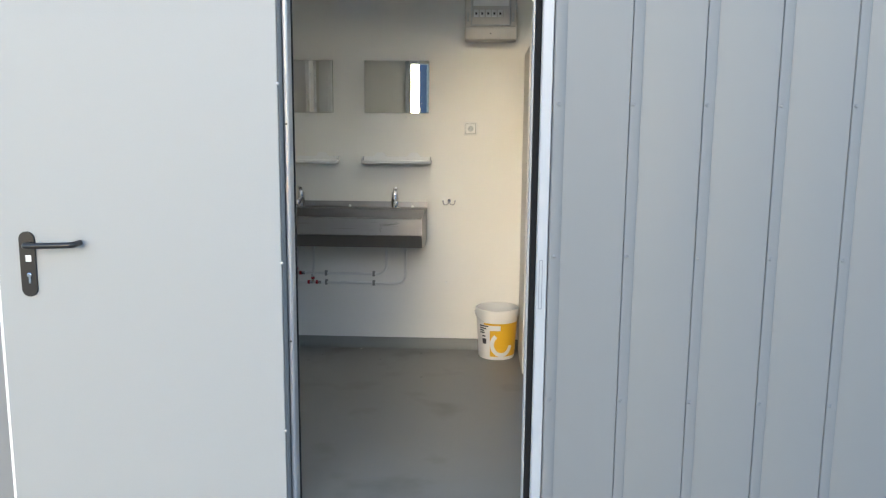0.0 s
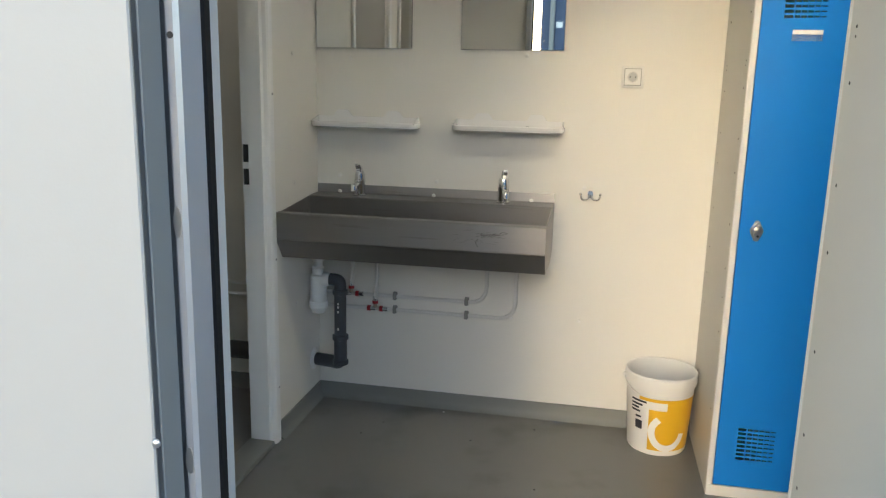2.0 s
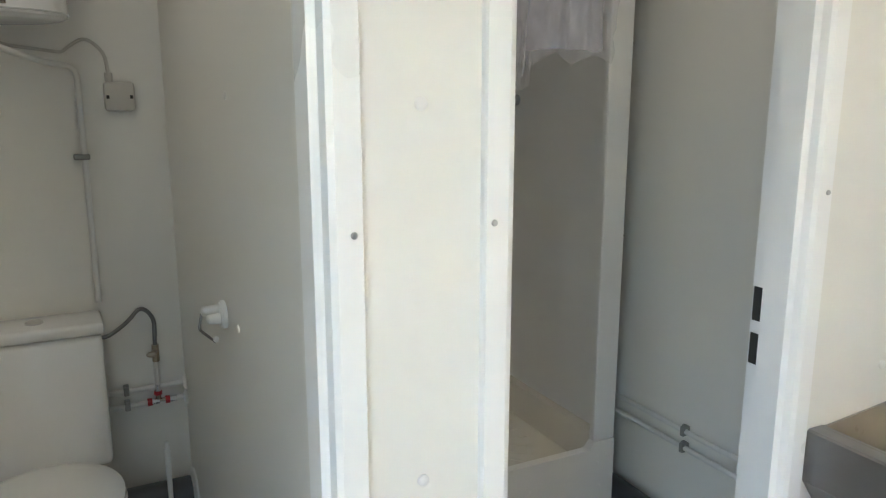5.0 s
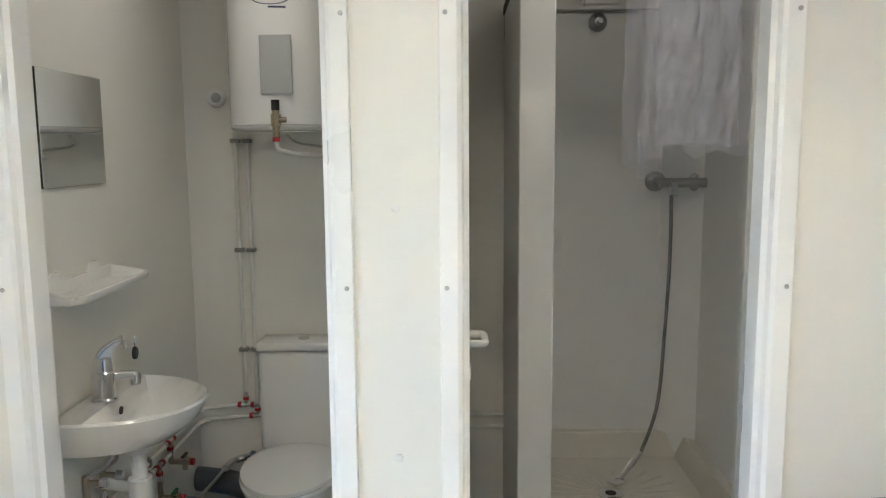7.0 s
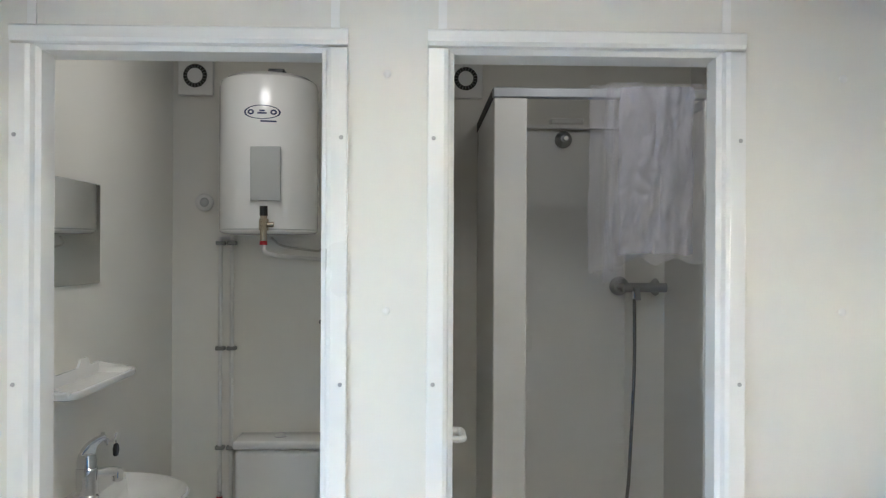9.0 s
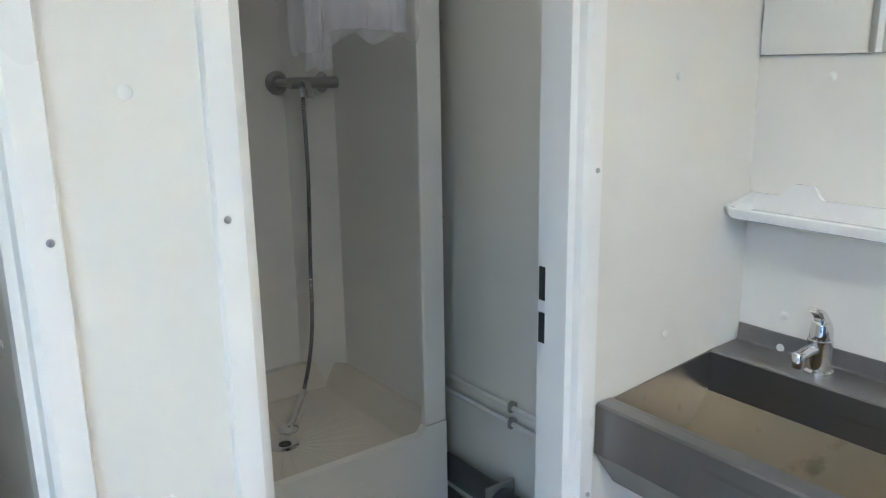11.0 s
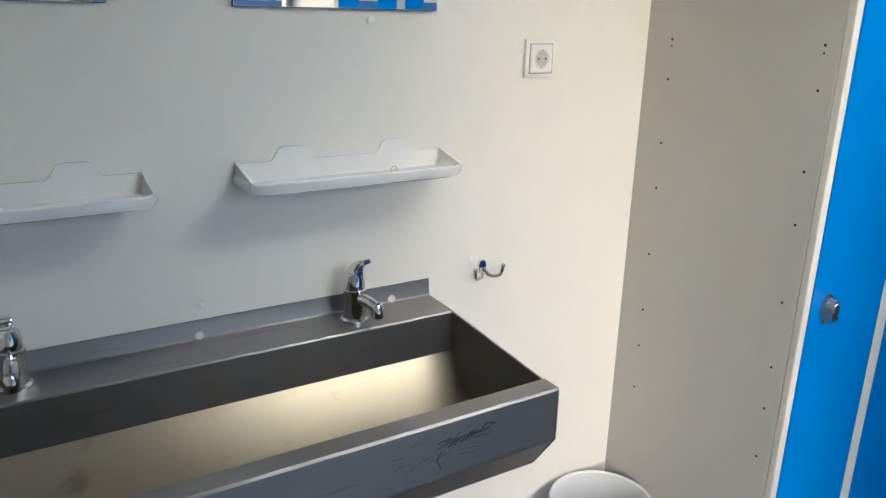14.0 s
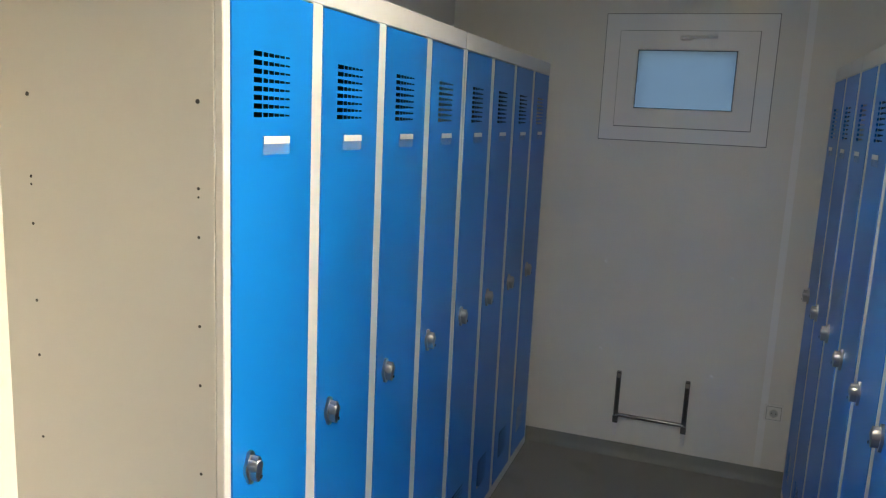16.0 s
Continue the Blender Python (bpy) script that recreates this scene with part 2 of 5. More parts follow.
bm = bmesh.new()
box(bm, XW - 0.06, YF - 0.02, -0.12, XE + 0.06, YB + 0.06, 0.0)
floor = setting("floor", bm, FLOOR, "worn dark grey vinyl floor with scuffs", "floor")
bm = bmesh.new()
box(bm, XW - 0.06, YF - 0.09, ZC, XE + 0.06, YB + 0.06, ZC + 0.12)
setting("ceiling", bm, CEIL, "plain white cabin ceiling", "ceiling")
bm = bmesh.new()
box(bm, XW - 0.06, YB, 0.0, XE + 0.06, YB + 0.06, ZC)
wall_back = setting("wall_back", bm, WALL, "smooth cream wall panel behind the wash trough", "wall")
bm = bmesh.new()
box(bm, XW - 0.06, YF, 0, XW, YB, ZC)
wall_west = setting("wall_west", bm, WALL, "cream end wall of the wet cubicles", "wall")
# window wall with its opening
WY0, WY1, WZ0, WZ1 = -1.355, -0.865, 1.66, 1.99
bm = bmesh.new()
for y0, y1, z0, z1 in ((YF, YB, 0, WZ0), (YF, YB, WZ1, ZC), (YF, WY0, WZ0, WZ1), (WY1, YB, WZ0, WZ1)):
    box(bm, XE, y0, z0, XE + 0.06, y1, z1)
wall_east = setting("wall_east", bm, WALL, "cream end wall with a small window", "wall")
# entrance wall
FA, FB = OX0 - 0.024, OX1 + 0.10
bm = bmesh.new()
box(bm, XW - 0.06, YF - 0.05, 0, FA, YF, ZC)
box(bm, FB, YF - 0.05, 0, XE + 0.06, YF, ZC)
box(bm, FA, YF - 0.05, DOOR_TOP + 0.05, FB, YF, ZC)
wall_front = setting("wall_front", bm, WALL, "cream inner lining of the entrance wall", "wall")
# outer cladding: flat sheet with narrow upright beads
FACE = -2.272
bm = bmesh.new()


def cladding(bm, x0, x1, z0, z1, first, step=0.238, FACE=FACE):
    pts = [(x0, FACE + 0.03), (x0, FACE)]
    x = first
    while x < x1 - 0.03:
        if x > x0 + 0.02:
            pts += [(x - 0.014, FACE), (x - 0.012, FACE + 0.005), (x - 0.010, FACE - 0.003), (x + 0.018, FACE - 0.003), (x + 0.026, FACE + 0.002), (x + 0.029, FACE)]
        x += step
    pts += [(x1, FACE), (x1, FACE + 0.03)]
    prism(bm, pts, "z", z0, z1)


cladding(bm, FB, XE + 0.1, -0.1, ZC + 0.12, 1.606)
cladding(bm, XW - 0.1, FA - 0.004, -0.1, ZC + 0.12, 1.606 - 0.238 * 14, FACE=-2.248)
cladding(bm, FA, FB, DOOR_TOP + 0.05, ZC + 0.12, 1.606 - 0.238 * 14)
facade = setting("facade", bm, FACADE, "silver-grey ribbed steel cladding with screws", "facade")
screw_mesh = None
for i in range(11):
    for j in range(5):
        x, z = (1.600 if i == 0 else 1.606) + 0.238 * i, 0.0 - 0.03 + 0.507 * j
        if screw_mesh is None:
            bm = bmesh.new()
            lathe(bm, [(0.0075, 0.0), (0.0075, -0.002), (0.0052, -0.003), (0.0045, -0.0065), (0.002, -0.0075)], (0, 0, 0), seg=10, axis="y")
            screw_mesh = part("screw", bm, FACADE, facade, at=pose(x, FACE - (0.011 if i == 0 else 0.0025), z))
        else:
            share(screw_mesh, facade, pose(x, FACE - (0.011 if i == 0 else 0.0025), z), "screw")
bm = bmesh.new()
box(bm, XW - 0.1, YB + 0.06, -0.1, XE + 0.1, YB + 0.09, ZC + 0.12)
box(bm, XW - 0.1, YF - 0.05, -0.1, XW - 0.06, YB + 0.06, ZC + 0.12)
for y0, y1, z0, z1 in ((YF - 0.05, YB + 0.06, -0.1, WZ0), (YF - 0.05, YB + 0.06, WZ1, ZC + 0.12), (YF - 0.05, WY0, WZ0, WZ1), (WY1, YB + 0.06, WZ0, WZ1)):
    box(bm, XE + 0.06, y0, z0, XE + 0.1, y1, z1)
setting("facade_rear", bm, FACADE, "silver-grey steel cladding of the other sides", "facade")
bm = bmesh.new()
box(bm, XW - 0.14, FACE - 0.03, ZC + 0.12, XE + 0.14, YB + 0.13, ZC + 0.2, bevel=0.01)
setting("roof", bm, FACADE, "flat steel roof of the cabin", "roof")
bm = bmesh.new()
box(bm, XW - 0.08, FACE + 0.01, GROUND, XE + 0.08, YB + 0.08, -0.12)
setting("plinth", bm, DARK, "dark steel base frame under the cabin", "base")
bm = bmesh.new()
bmesh.ops.create_grid(bm, x_segments=8, y_segments=8, size=400)
bmesh.ops.translate(bm, vec=(0, 0, GROUND), verts=bm.verts)
setting("ground", bm, ASPHALT, "pale concrete yard", "ground")

# entrance frame: lacquered profiles, rubber seal and inner lining
frame_set = thing("door_frame", "white steel entrance frame with a black rubber seal", "door frame", (0, 0, 0), kind="structure")
bm = bmesh.new()
prism(bm, [(OX1 + 0.024, YF - 0.03), (OX1 + 0.024, FACE - 0.006), (OX1 + 0.028, FACE - 0.012), (OX1 + 0.058, FACE - 0.012), (OX1 + 0.061, FACE - 0.009), (OX1 + 0.062, YF - 0.03)], "z", -0.05, DOOR_TOP + 0.05)
part("jamb", bm, PROFILE, frame_set)
bm = bmesh.new()
prism(bm, [(OX1 + 0.0645, YF - 0.03), (OX1 + 0.0645, FACE - 0.006), (OX1 + 0.069, FACE - 0.011), (OX1 + 0.088, FACE - 0.011), (OX1 + 0.104, FACE - 0.002), (OX1 + 0.106, FACE - 0.0005), (OX1 + 0.1, YF - 0.03)], "z", -0.05, DOOR_TOP + 0.05)
part("flashing", bm, FACADE, frame_set, "silver-grey flashing strip")
bm = bmesh.new()
prism(bm, [(FA, -2.258), (FA + 0.003, -2.261), (OX0 - 0.012, -2.261), (OX0 - 0.007, -2.256), (OX0 - 0.007, YF - 0.018), (OX0 - 0.011, YF - 0.0165), (FA, YF - 0.0165)], "z", -0.05, DOOR_TOP + 0.05)
part("jamb", bm, ALU, frame_set)
boxed("seal_or_shadow_line", (OX1 + 0.002, FACE + 0.006, 0.0, OX1 + 0.0235, FACE + 0.03, DOOR_TOP), RUBBER, frame_set, "black rubber seal", bevel=0.004)
boxed("seal_or_shadow_line", (OX0 - 0.03, -2.2055, 0.0, OX0 - 0.005, -2.186, DOOR_TOP), RUBBER, frame_set, "black rubber seal", bevel=0.003)
boxed("lining", (OX1 - 0.004, FACE + 0.031, 0, OX1 + 0.05, YF + 0.006, DOOR_TOP + 0.04), PROFILE, frame_set, bevel=0.002)
boxed("lining", (OX0 - 0.05, -2.1855, 0, OX0 - 0.014, -2.150, DOOR_TOP + 0.04), PROFILE, frame_set, bevel=0.002)
boxed("head", (FA, YF - 0.08, DOOR_TOP, FB, YF + 0.005, DOOR_TOP + 0.05), TRIM, frame_set, bevel=0.003)
boxed("sill", (FA, FACE - 0.01, -0.05, FB, YF + 0.02, 0.006), ALU, frame_set, "worn metal threshold", bevel=0.004)
for z in (0.90, 1.206):
    bm = bmesh.new()
    prism(bm, [(0.682 + 0.0055 * math.cos(a), z + 0.019 * math.sin(a)) for a in [2 * math.pi * i / 16 for i in range(16)]], "y", -2.2618, -2.2605)
    part("bolt_hole", bm, NICKEL, frame_set, "oval bolt hole")
for z in (1.42, 0.66):
    bm = bmesh.new()
    lathe(bm, [(0.004, -2.2605), (0.004, -2.2622)], (0.684, 0, z), 10, "y")
    part("bolt_hole", bm, DARK, frame_set)
bm = bmesh.new()
for x0, x1, z0, z1 in ((0.034, 0.036, 0.80, 0.97), (0.044, 0.046, 0.80, 0.97), (0.034, 0.046, 0.80, 0.802), (0.034, 0.046, 0.968, 0.97)):
    box(bm, OX1 + x0, FACE - 0.0132, z0, OX1 + x1, FACE - 0.0118, z1)
part("strike_slot", bm, FACADE, frame_set)

# open entrance leaf folded back on the cladding
leaf = thing("door_1", "open white steel entrance door folded against the cladding", "door", (0, 0, 0), kind="structure")
LX0, LX1, LY = -0.325, 0.672, -2.32
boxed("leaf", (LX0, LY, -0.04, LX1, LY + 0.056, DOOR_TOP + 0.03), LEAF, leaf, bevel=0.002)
# Shade of the leaf's rebate, put in as a dark grey strip.
boxed("edge_strip", (LX1 - 0.002, LY + 0.003, -0.03, LX1 + 0.001, LY + 0.012, DOOR_TOP + 0.02), GREYPIPE, leaf, "dark strip coloured as the shade in the rebate")
boxed("edge_strip", (LX1 - 0.002, LY + 0.0125, -0.03, LX1 + 0.003, LY + 0.0555, DOOR_TOP + 0.02), FACADE, leaf, "grey leaf edge", bevel=0.001)
boxed("edge_strip", (LX0 - 0.012, LY + 0.004, -0.03, LX0 + 0.001, LY + 0.03, DOOR_TOP + 0.02), TRIM, leaf, bevel=0.002)
for z in (0.35, 0.95, 1.55):
    bm = bmesh.new()
    ball(bm, (LX1 + 0.001, LY + 0.002, z), 0.006, (1, 0.6, 1), 10)
    part("screw", bm, NICKEL, leaf)
bm = bmesh.new()
pl = [(0.027 * math.cos(a), 0.087 + 0.027 * math.sin(a)) for a in [i * math.pi / 10 for i in range(11)]] + \
     [(0.027 * math.cos(a), -0.087 + 0.027 * math.sin(a)) for a in [math.pi + i * math.pi / 10 for i in range(11)]]
prism(bm, [(x - 0.213, z + 0.933) for x, z in pl], "y", LY - 0.009, LY + 0.001)
handle = part("handle_plate", bm, BLACK, leaf, "black plastic handle plate")
bm = bmesh.new()
tube(bm, rounded([(-0.20, LY - 0.005, 1.003), (-0.20, LY - 0.055, 1.003), (-0.022, LY - 0.055, 1.009), (-0.022, LY - 0.012, 1.012)], 0.03), 0.0105, 12)
part("lever", bm, BLACK, handle)
bm = bmesh.new()
lathe(bm, [(0.0085, -0.004), (0.0085, -0.014), (0.006, -0.016)], (-0.208, LY, 0.896), seg=16, axis="y")
box(bm, -0.212, LY - 0.014, 0.866, -0.204, LY - 0.004, 0.896, bevel=0.002)
part("cylinder_lock", bm, CHROME, handle, "chrome cylinder lock")
boxed("emblem", (-0.218, LY - 0.0105, 0.943, -0.199, LY - 0.0085, 0.965), PLASTIC, handle)


# ---------------------------------------------------------------- partition with two doorways
PT = 0.080                                  # partition thickness
DOORS = ((-1.935, -1.357, "door_2"), (-1.080, -0.524, "door_3"))
DZ = 2.034
bm = bmesh.new()
ys = [YF, DOORS[0][0] - 0.014, DOORS[0][1] + 0.014, DOORS[1][0] - 0.014, DOORS[1][1] + 0.014, YB]
for k in (0, 2, 4):
    box(bm, -PT, ys[k], 0, 0, ys[k + 1], ZC)
for k in (1, 3):
    box(bm, -PT, ys[k], DZ + 0.002, 0, ys[k + 1], ZC)
partition = setting("wall_partition", bm, WALL, "cream partition with two doorways and white screw caps", "wall")
bm = bmesh.new()
box(bm, XW, -1.31, 0, -PT, -1.27, ZC)
setting("wall_divider", bm, WALL, "cream wall between toilet and shower", "wall")
for y in (-1.949, -1.328, -1.105, -0.507):
    boxed("joint_strip", (0, y - 0.009, DZ + 0.04, 0.003, y + 0.009, ZC), TRIM, partition, "white joint strip")
cap = None
for y, zs in ((-2.062, (0.50, 0.99, 1.48, 1.98)), (-1.220, (0.50, 0.991, 1.486, 1.98)), (-0.256, (0.50, 0.991, 1.486, 1.98))):
    for z in zs:
        if cap is None:
            bm = bmesh.new()
            lathe(bm, [(0.0085, 0), (0.0085, 0.002), (0.006, 0.004), (0.001, 0.0045)], (0, 0, 0), seg=14, axis="x")
            cap = part("screw_cap", bm, PLASTIC, partition, at=pose(0, y, z))
        else:
            share(cap, partition, pose(0, y, z), "screw_cap")
for x, z in ((0.10, 1.0), (0.52, 0.99), (1.12, 0.99), (0.15, 1.48), (0.87, 1.50), (0.85, 0.43), (1.13, 0.44)):
    share(cap, wall_back, pose(x, YB, z, 0, 0, -90), "screw_cap")
for y, z in ((-0.83, 0.965), (-1.40, 0.945), (-0.84, 0.53), (-1.36, 0.47), (-0.80, 1.52)):
    share(cap, wall_east, pose(XE, y, z, 0, 0, 180), "screw_cap")
for k, (y0, y1, nm) in enumerate(DOORS):
    fr = thing(nm + "_frame", "white lacquered steel door frame of a cubicle", "door frame", kind="structure")
    for s in (0, 1):
        e = y1 if s else y0
        d = 1 if s else -1
        bm = bmesh.new()
        prism(bm, [(0.0, e + d * 0.056), (0.010, e + d * 0.056), (0.014, e + d * 0.054), (0.014, e + d * 0.022), (0.009, e + d * 0.014), (-0.004, e + d * 0.010),
                   (-0.010, e), (-0.062, e), (-0.062, e + d * 0.011), (-PT - 0.012, e + d * 0.011), (-PT - 0.012, e + d * 0.056), (-PT, e + d * 0.056), (-PT, e + d * 0.013), (0.0, e + d * 0.013)], "z", 0.0, DZ - 0.003)
        part("jamb", bm, TRIM, fr, flat=True)
        for z in (0.225, 0.73, 1.335, 1.845):
            bm = bmesh.new()
            lathe(bm, [(0.0046, 0), (0.0046, 0.001), (0.0036, 0.0028), (0.001, 0.0034)], (0.0142, e + d * 0.043, z), seg=12, axis="x")
            part("screw", bm, NICKEL, fr)
    bm = bmesh.new()
    prism(bm, [(0.0, DZ + 0.038), (0.010, DZ + 0.038), (0.014, DZ + 0.034), (0.014, DZ + 0.012), (0.009, DZ + 0.004), (-0.004, DZ), (-0.010, DZ - 0.010), (-PT - 0.012, DZ - 0.010), (-PT - 0.012, DZ + 0.04), (-PT, DZ + 0.04), (-PT, DZ), (0, DZ)],
          "y", y0 - 0.056, y1 + 0.056)
    part("head", bm, TRIM, fr, flat=True)
    boxed("threshold", (-PT - 0.012, y0, 0.0, 0.012, y1, 0.022), BASE, fr, "grey vinyl threshold", bevel=0.006, seg=2)
    for z0, z1 in ((1.092, 1.155), (1.010, 1.068)):
        boxed("strike", (-PT - 0.008, y1 + 0.0095, z0, -0.068, y1 + 0.0125, z1), DARK, fr, "dark strike opening")

# skirting
skirt = [(0, 0), (0.028, 0.0), (0.012, 0.012), (0.006, 0.030), (0.005, 0.066), (0.0, 0.067)]


def skirting(name, a, b, normal):
    (x0, y0), (x1, y1) = a, b
    bm = bmesh.new()
    va, vb = [], []
    for d, z in skirt:
        va.append(bm.verts.new((x0 + normal[0] * d, y0 + normal[1] * d, z)))
        vb.append(bm.verts.new((x1 + normal[0] * d, y1 + normal[1] * d, z)))
    n = len(skirt)
    f = [bm.faces.new(va), bm.faces.new(vb[::-1])]
    for i in range(n):
        f.append(bm.faces.new((va[i], vb[i], vb[(i + 1) % n], va[(i + 1) % n])))
    bmesh.ops.recalc_face_normals(bm, faces=f)
    setting(name, bm, BASE, "grey coved vinyl skirting", "skirting")


skirting("baseboard_1", (0.0, YB), (XE, YB), (0, -1))
skirting("baseboard_2", (0.0, -0.466), (0.0, YB), (1, 0))
skirting("baseboard_3", (0.0, -1.29), (0.0, -1.14), (1, 0))
skirting("baseboard_4", (XE, YF), (XE, YB), (-1, 0))
skirting("baseboard_5", (XW, YB), (-PT, YB), (0, -1))
skirting("baseboard_6", (XW, YF), (-PT, YF), (0, 1))
skirting("baseboard_7", (XW, YF), (XW, -1.31), (1, 0))
skirting("baseboard_8", (XW, -1.31), (-PT, -1.31), (0, -1))
skirting("baseboard_9", (0.0, YF), (0.0, -1.985), (1, 0))
skirting("baseboard_10", (0.0, YF), (0.65, YF), (0, 1))
bm = bmesh.new()
box(bm, 2.9, YB - 0.004, 0.07, 2.93, YB - 0.0005, ZC)
setting("trim", bm, TRIM, "white joint strip on the wall", "trim")
bm = bmesh.new()
box(bm, XE - 0.003, -1.615, 0.07, XE - 0.0005, -1.585, ZC)
setting("trim_2", bm, TRIM, "white joint strip on the end wall", "trim")


# ---------------------------------------------------------------- lockers
LW, LH, LD = 0.313, 1.88, 0.55             # pitch, height, depth
DW, DB, DT = LW - 0.045, 0.045, 1.822        # door width, bottom, top


def vent_sheet(bm, x0, x1, z0, z1, y, holes):
    """A sheet at y from x0..x1, z0..z1, with columns of slots: holes = [(x0, x1, [(z0, z1), ...]), ...]."""
    def quad(a, b, c, d):
        if b - a > 1e-5 and d - c > 1e-5:
            bm.faces.new([bm.verts.new(p) for p in ((a, y, c), (b, y, c), (b, y, d), (a, y, d))])
    x = x0
    for a, b, rows in holes:
        quad(x, a, z0, z1)
        z = z0
        for c, d in rows:
            quad(a, b, z, c)
            z = d
        quad(a, b, z, z1)
        x = b
    quad(x, x1, z0, z1)


def locker_unit(doors, at, rz, label):
    w = LW * doors
    unit = thing("locker", label, "locker", at, rz, group="changing lockers")
    boxed("side_panel", (0, 0, 0.0, 0.012, LD - 0.06, LH), LOCKER, unit, bevel=0.0015)
    boxed("side_panel", (w - 0.012, 0, 0.0, w, LD - 0.06, LH), LOCKER, unit, bevel=0.0015)
    boxed("top_panel", (0.012, 0, LH - 0.012, w - 0.012, LD - 0.06, LH), LOCKER, unit)
    boxed("bottom_panel", (0.012, 0.02, 0.03, w - 0.012, LD - 0.06, 0.042), LOCKER, unit)
    boxed("back_panel", (0.012, LD - 0.066, 0.03, w - 0.012, LD - 0.06, LH - 0.012), LOCKER, unit)
    boxed("top_rail", (0, -0.018, DT + 0.004, w, -0.0005, LH), STILE, unit, bevel=0.002)
    boxed("bottom_rail", (0, -0.018, 0.0, w, -0.0005, DB - 0.004), STILE, unit, bevel=0.002)
    for i in range(doors + 1):
        x = i * LW
        a, b = max(0, x - 0.0205), min(w, x + 0.0205)
        boxed("stile", (a, -0.018, DB - 0.004, b, -0.0005, DT + 0.004), STILE, unit, bevel=0.002)
        if 0 < i < doors:
            boxed("divider", (x - 0.004, 0.0, 0.042, x + 0.004, LD - 0.066, LH - 0.012), DARK, unit)
    first = None
    for i in range(doors):
        x = i * LW + 0.0225
        if first is None:
            bm = bmesh.new()
            holes_x = [(0.064, 0.090)] + [(0.0945 + 0.0185 * k, 0.1095 + 0.0185 * k) for k in range(5)]
            cols_top, cols_low = [], []
            for k, (a, b) in enumerate(holes_x):
                h = 0.0046 - 0.00058 * k
                cols_top.append((a, b, [(zc - h, zc + h) for zc in [1.604 + 0.0152 * r for r in range(8)]]))
                cols_low.append((a, b, [(zc - h, zc + h) for zc in [0.150 + 0.0152 * r for r in range(8)]]))
            y = -0.019
            vent_sheet(bm, 0, DW, DB, 0.5, y, cols_low)
            vent_sheet(bm, 0, DW, 0.5, 1.4, y, [])
            vent_sheet(bm, 0, DW, 1.4, DT, y, cols_top)
            bmesh.ops.remove_doubles(bm, verts=bm.verts, dist=0.0001)
            for p in ((0, DB, 0, DT), (DW, DB, DW, DT), (0, DB, DW, DB), (0, DT, DW, DT)):
                bm.faces.new([bm.verts.new(q) for q in ((p[0], y, p[1]), (p[2], y, p[3]), (p[2], y + 0.016, p[3]), (p[0], y + 0.016, p[1]))])
            bmesh.ops.remove_doubles(bm, verts=bm.verts, dist=0.0001)
            bmesh.ops.recalc_face_normals(bm, faces=bm.faces)
            door = first = part("door", bm, BLUE, unit, "blue steel locker door with vent slots", at=pose(x, 0, 0), flat=True)
            bm = bmesh.new()
            box(bm, 0.092, -0.0225, 1.532, 0.180, -0.019, 1.566, bevel=0.001)
            holder = part("label_holder", bm, CARDCASE, door, "clear plastic name card holder")
            bm = bmesh.new()
            box(bm, 0.0925, -0.0232, 1.552, 0.1795, -0.0222, 1.5655)
            card = part("name_card", bm, PLASTIC, door)
            bm = bmesh.new()
            zk = 0.942
            prism(bm, [(0.052 + 0.017 * math.cos(a) * (1 + 0.18 * math.cos(4 * a)), zk + 0.034 * math.sin(a)) for a in [2 * math.pi * i / 24 for i in range(24)]], "y", -0.026, -0.0185)
            lathe(bm, [(0.0155, -0.026), (0.0150, -0.038), (0.011, -0.044), (0.003, -0.046)], (0.052, 0, zk + 0.006), seg=20, axis="y")
            prism(bm, [(0.052 + 0.011 * math.cos(a), zk + 0.026 * math.sin(a)) for a in [2 * math.pi * i / 20 for i in range(20)]], "y", -0.042, -0.026)
            knob = part("turn_knob", bm, KNOB, door, "satin metal turn knob")
            bm = bmesh.new()
            lathe(bm, [(0.004, -0.0462), (0.004, -0.0472)], (0.052, 0, zk - 0.014), seg=10, axis="y")
            slot = part("padlock_hole", bm, DARK, door)
        else:
            door = share(first, unit, pose(x, 0, 0), "door")
            door["label"] = first["label"]
            for o in (holder, card, knob, slot):
                c = share(o, door, pose(0, 0, 0))
                if "label" in o:
                    c["label"] = o["label"]
    return unit


def side_holes(unit, x, out):
    """Small factory holes in an outer side panel."""
    hole = None
    for y, zs in ((0.033, (1.622, 1.475, 1.46, 1.39, 1.23, 1.12, 0.95, 0.80, 0.70, 0.58, 0.30)), (0.411, (1.622, 1.47, 1.455, 1.38, 1.23, 1.12, 0.95, 0.80, 0.70, 0.58, 0.30))):
        for k, z in enumerate(zs):
            r = 0.0042 if k == 0 else (0.0022 if k == 2 else 0.003)
            bm = bmesh.new()
            lathe(bm, [(r, 0.0), (r, 0.0008)], (0, 0, 0), seg=10, axis="x")
            part("panel_hole", bm, DARK, unit, at=pose(x, y, z, 0, 0, 0 if out > 0 else 180))


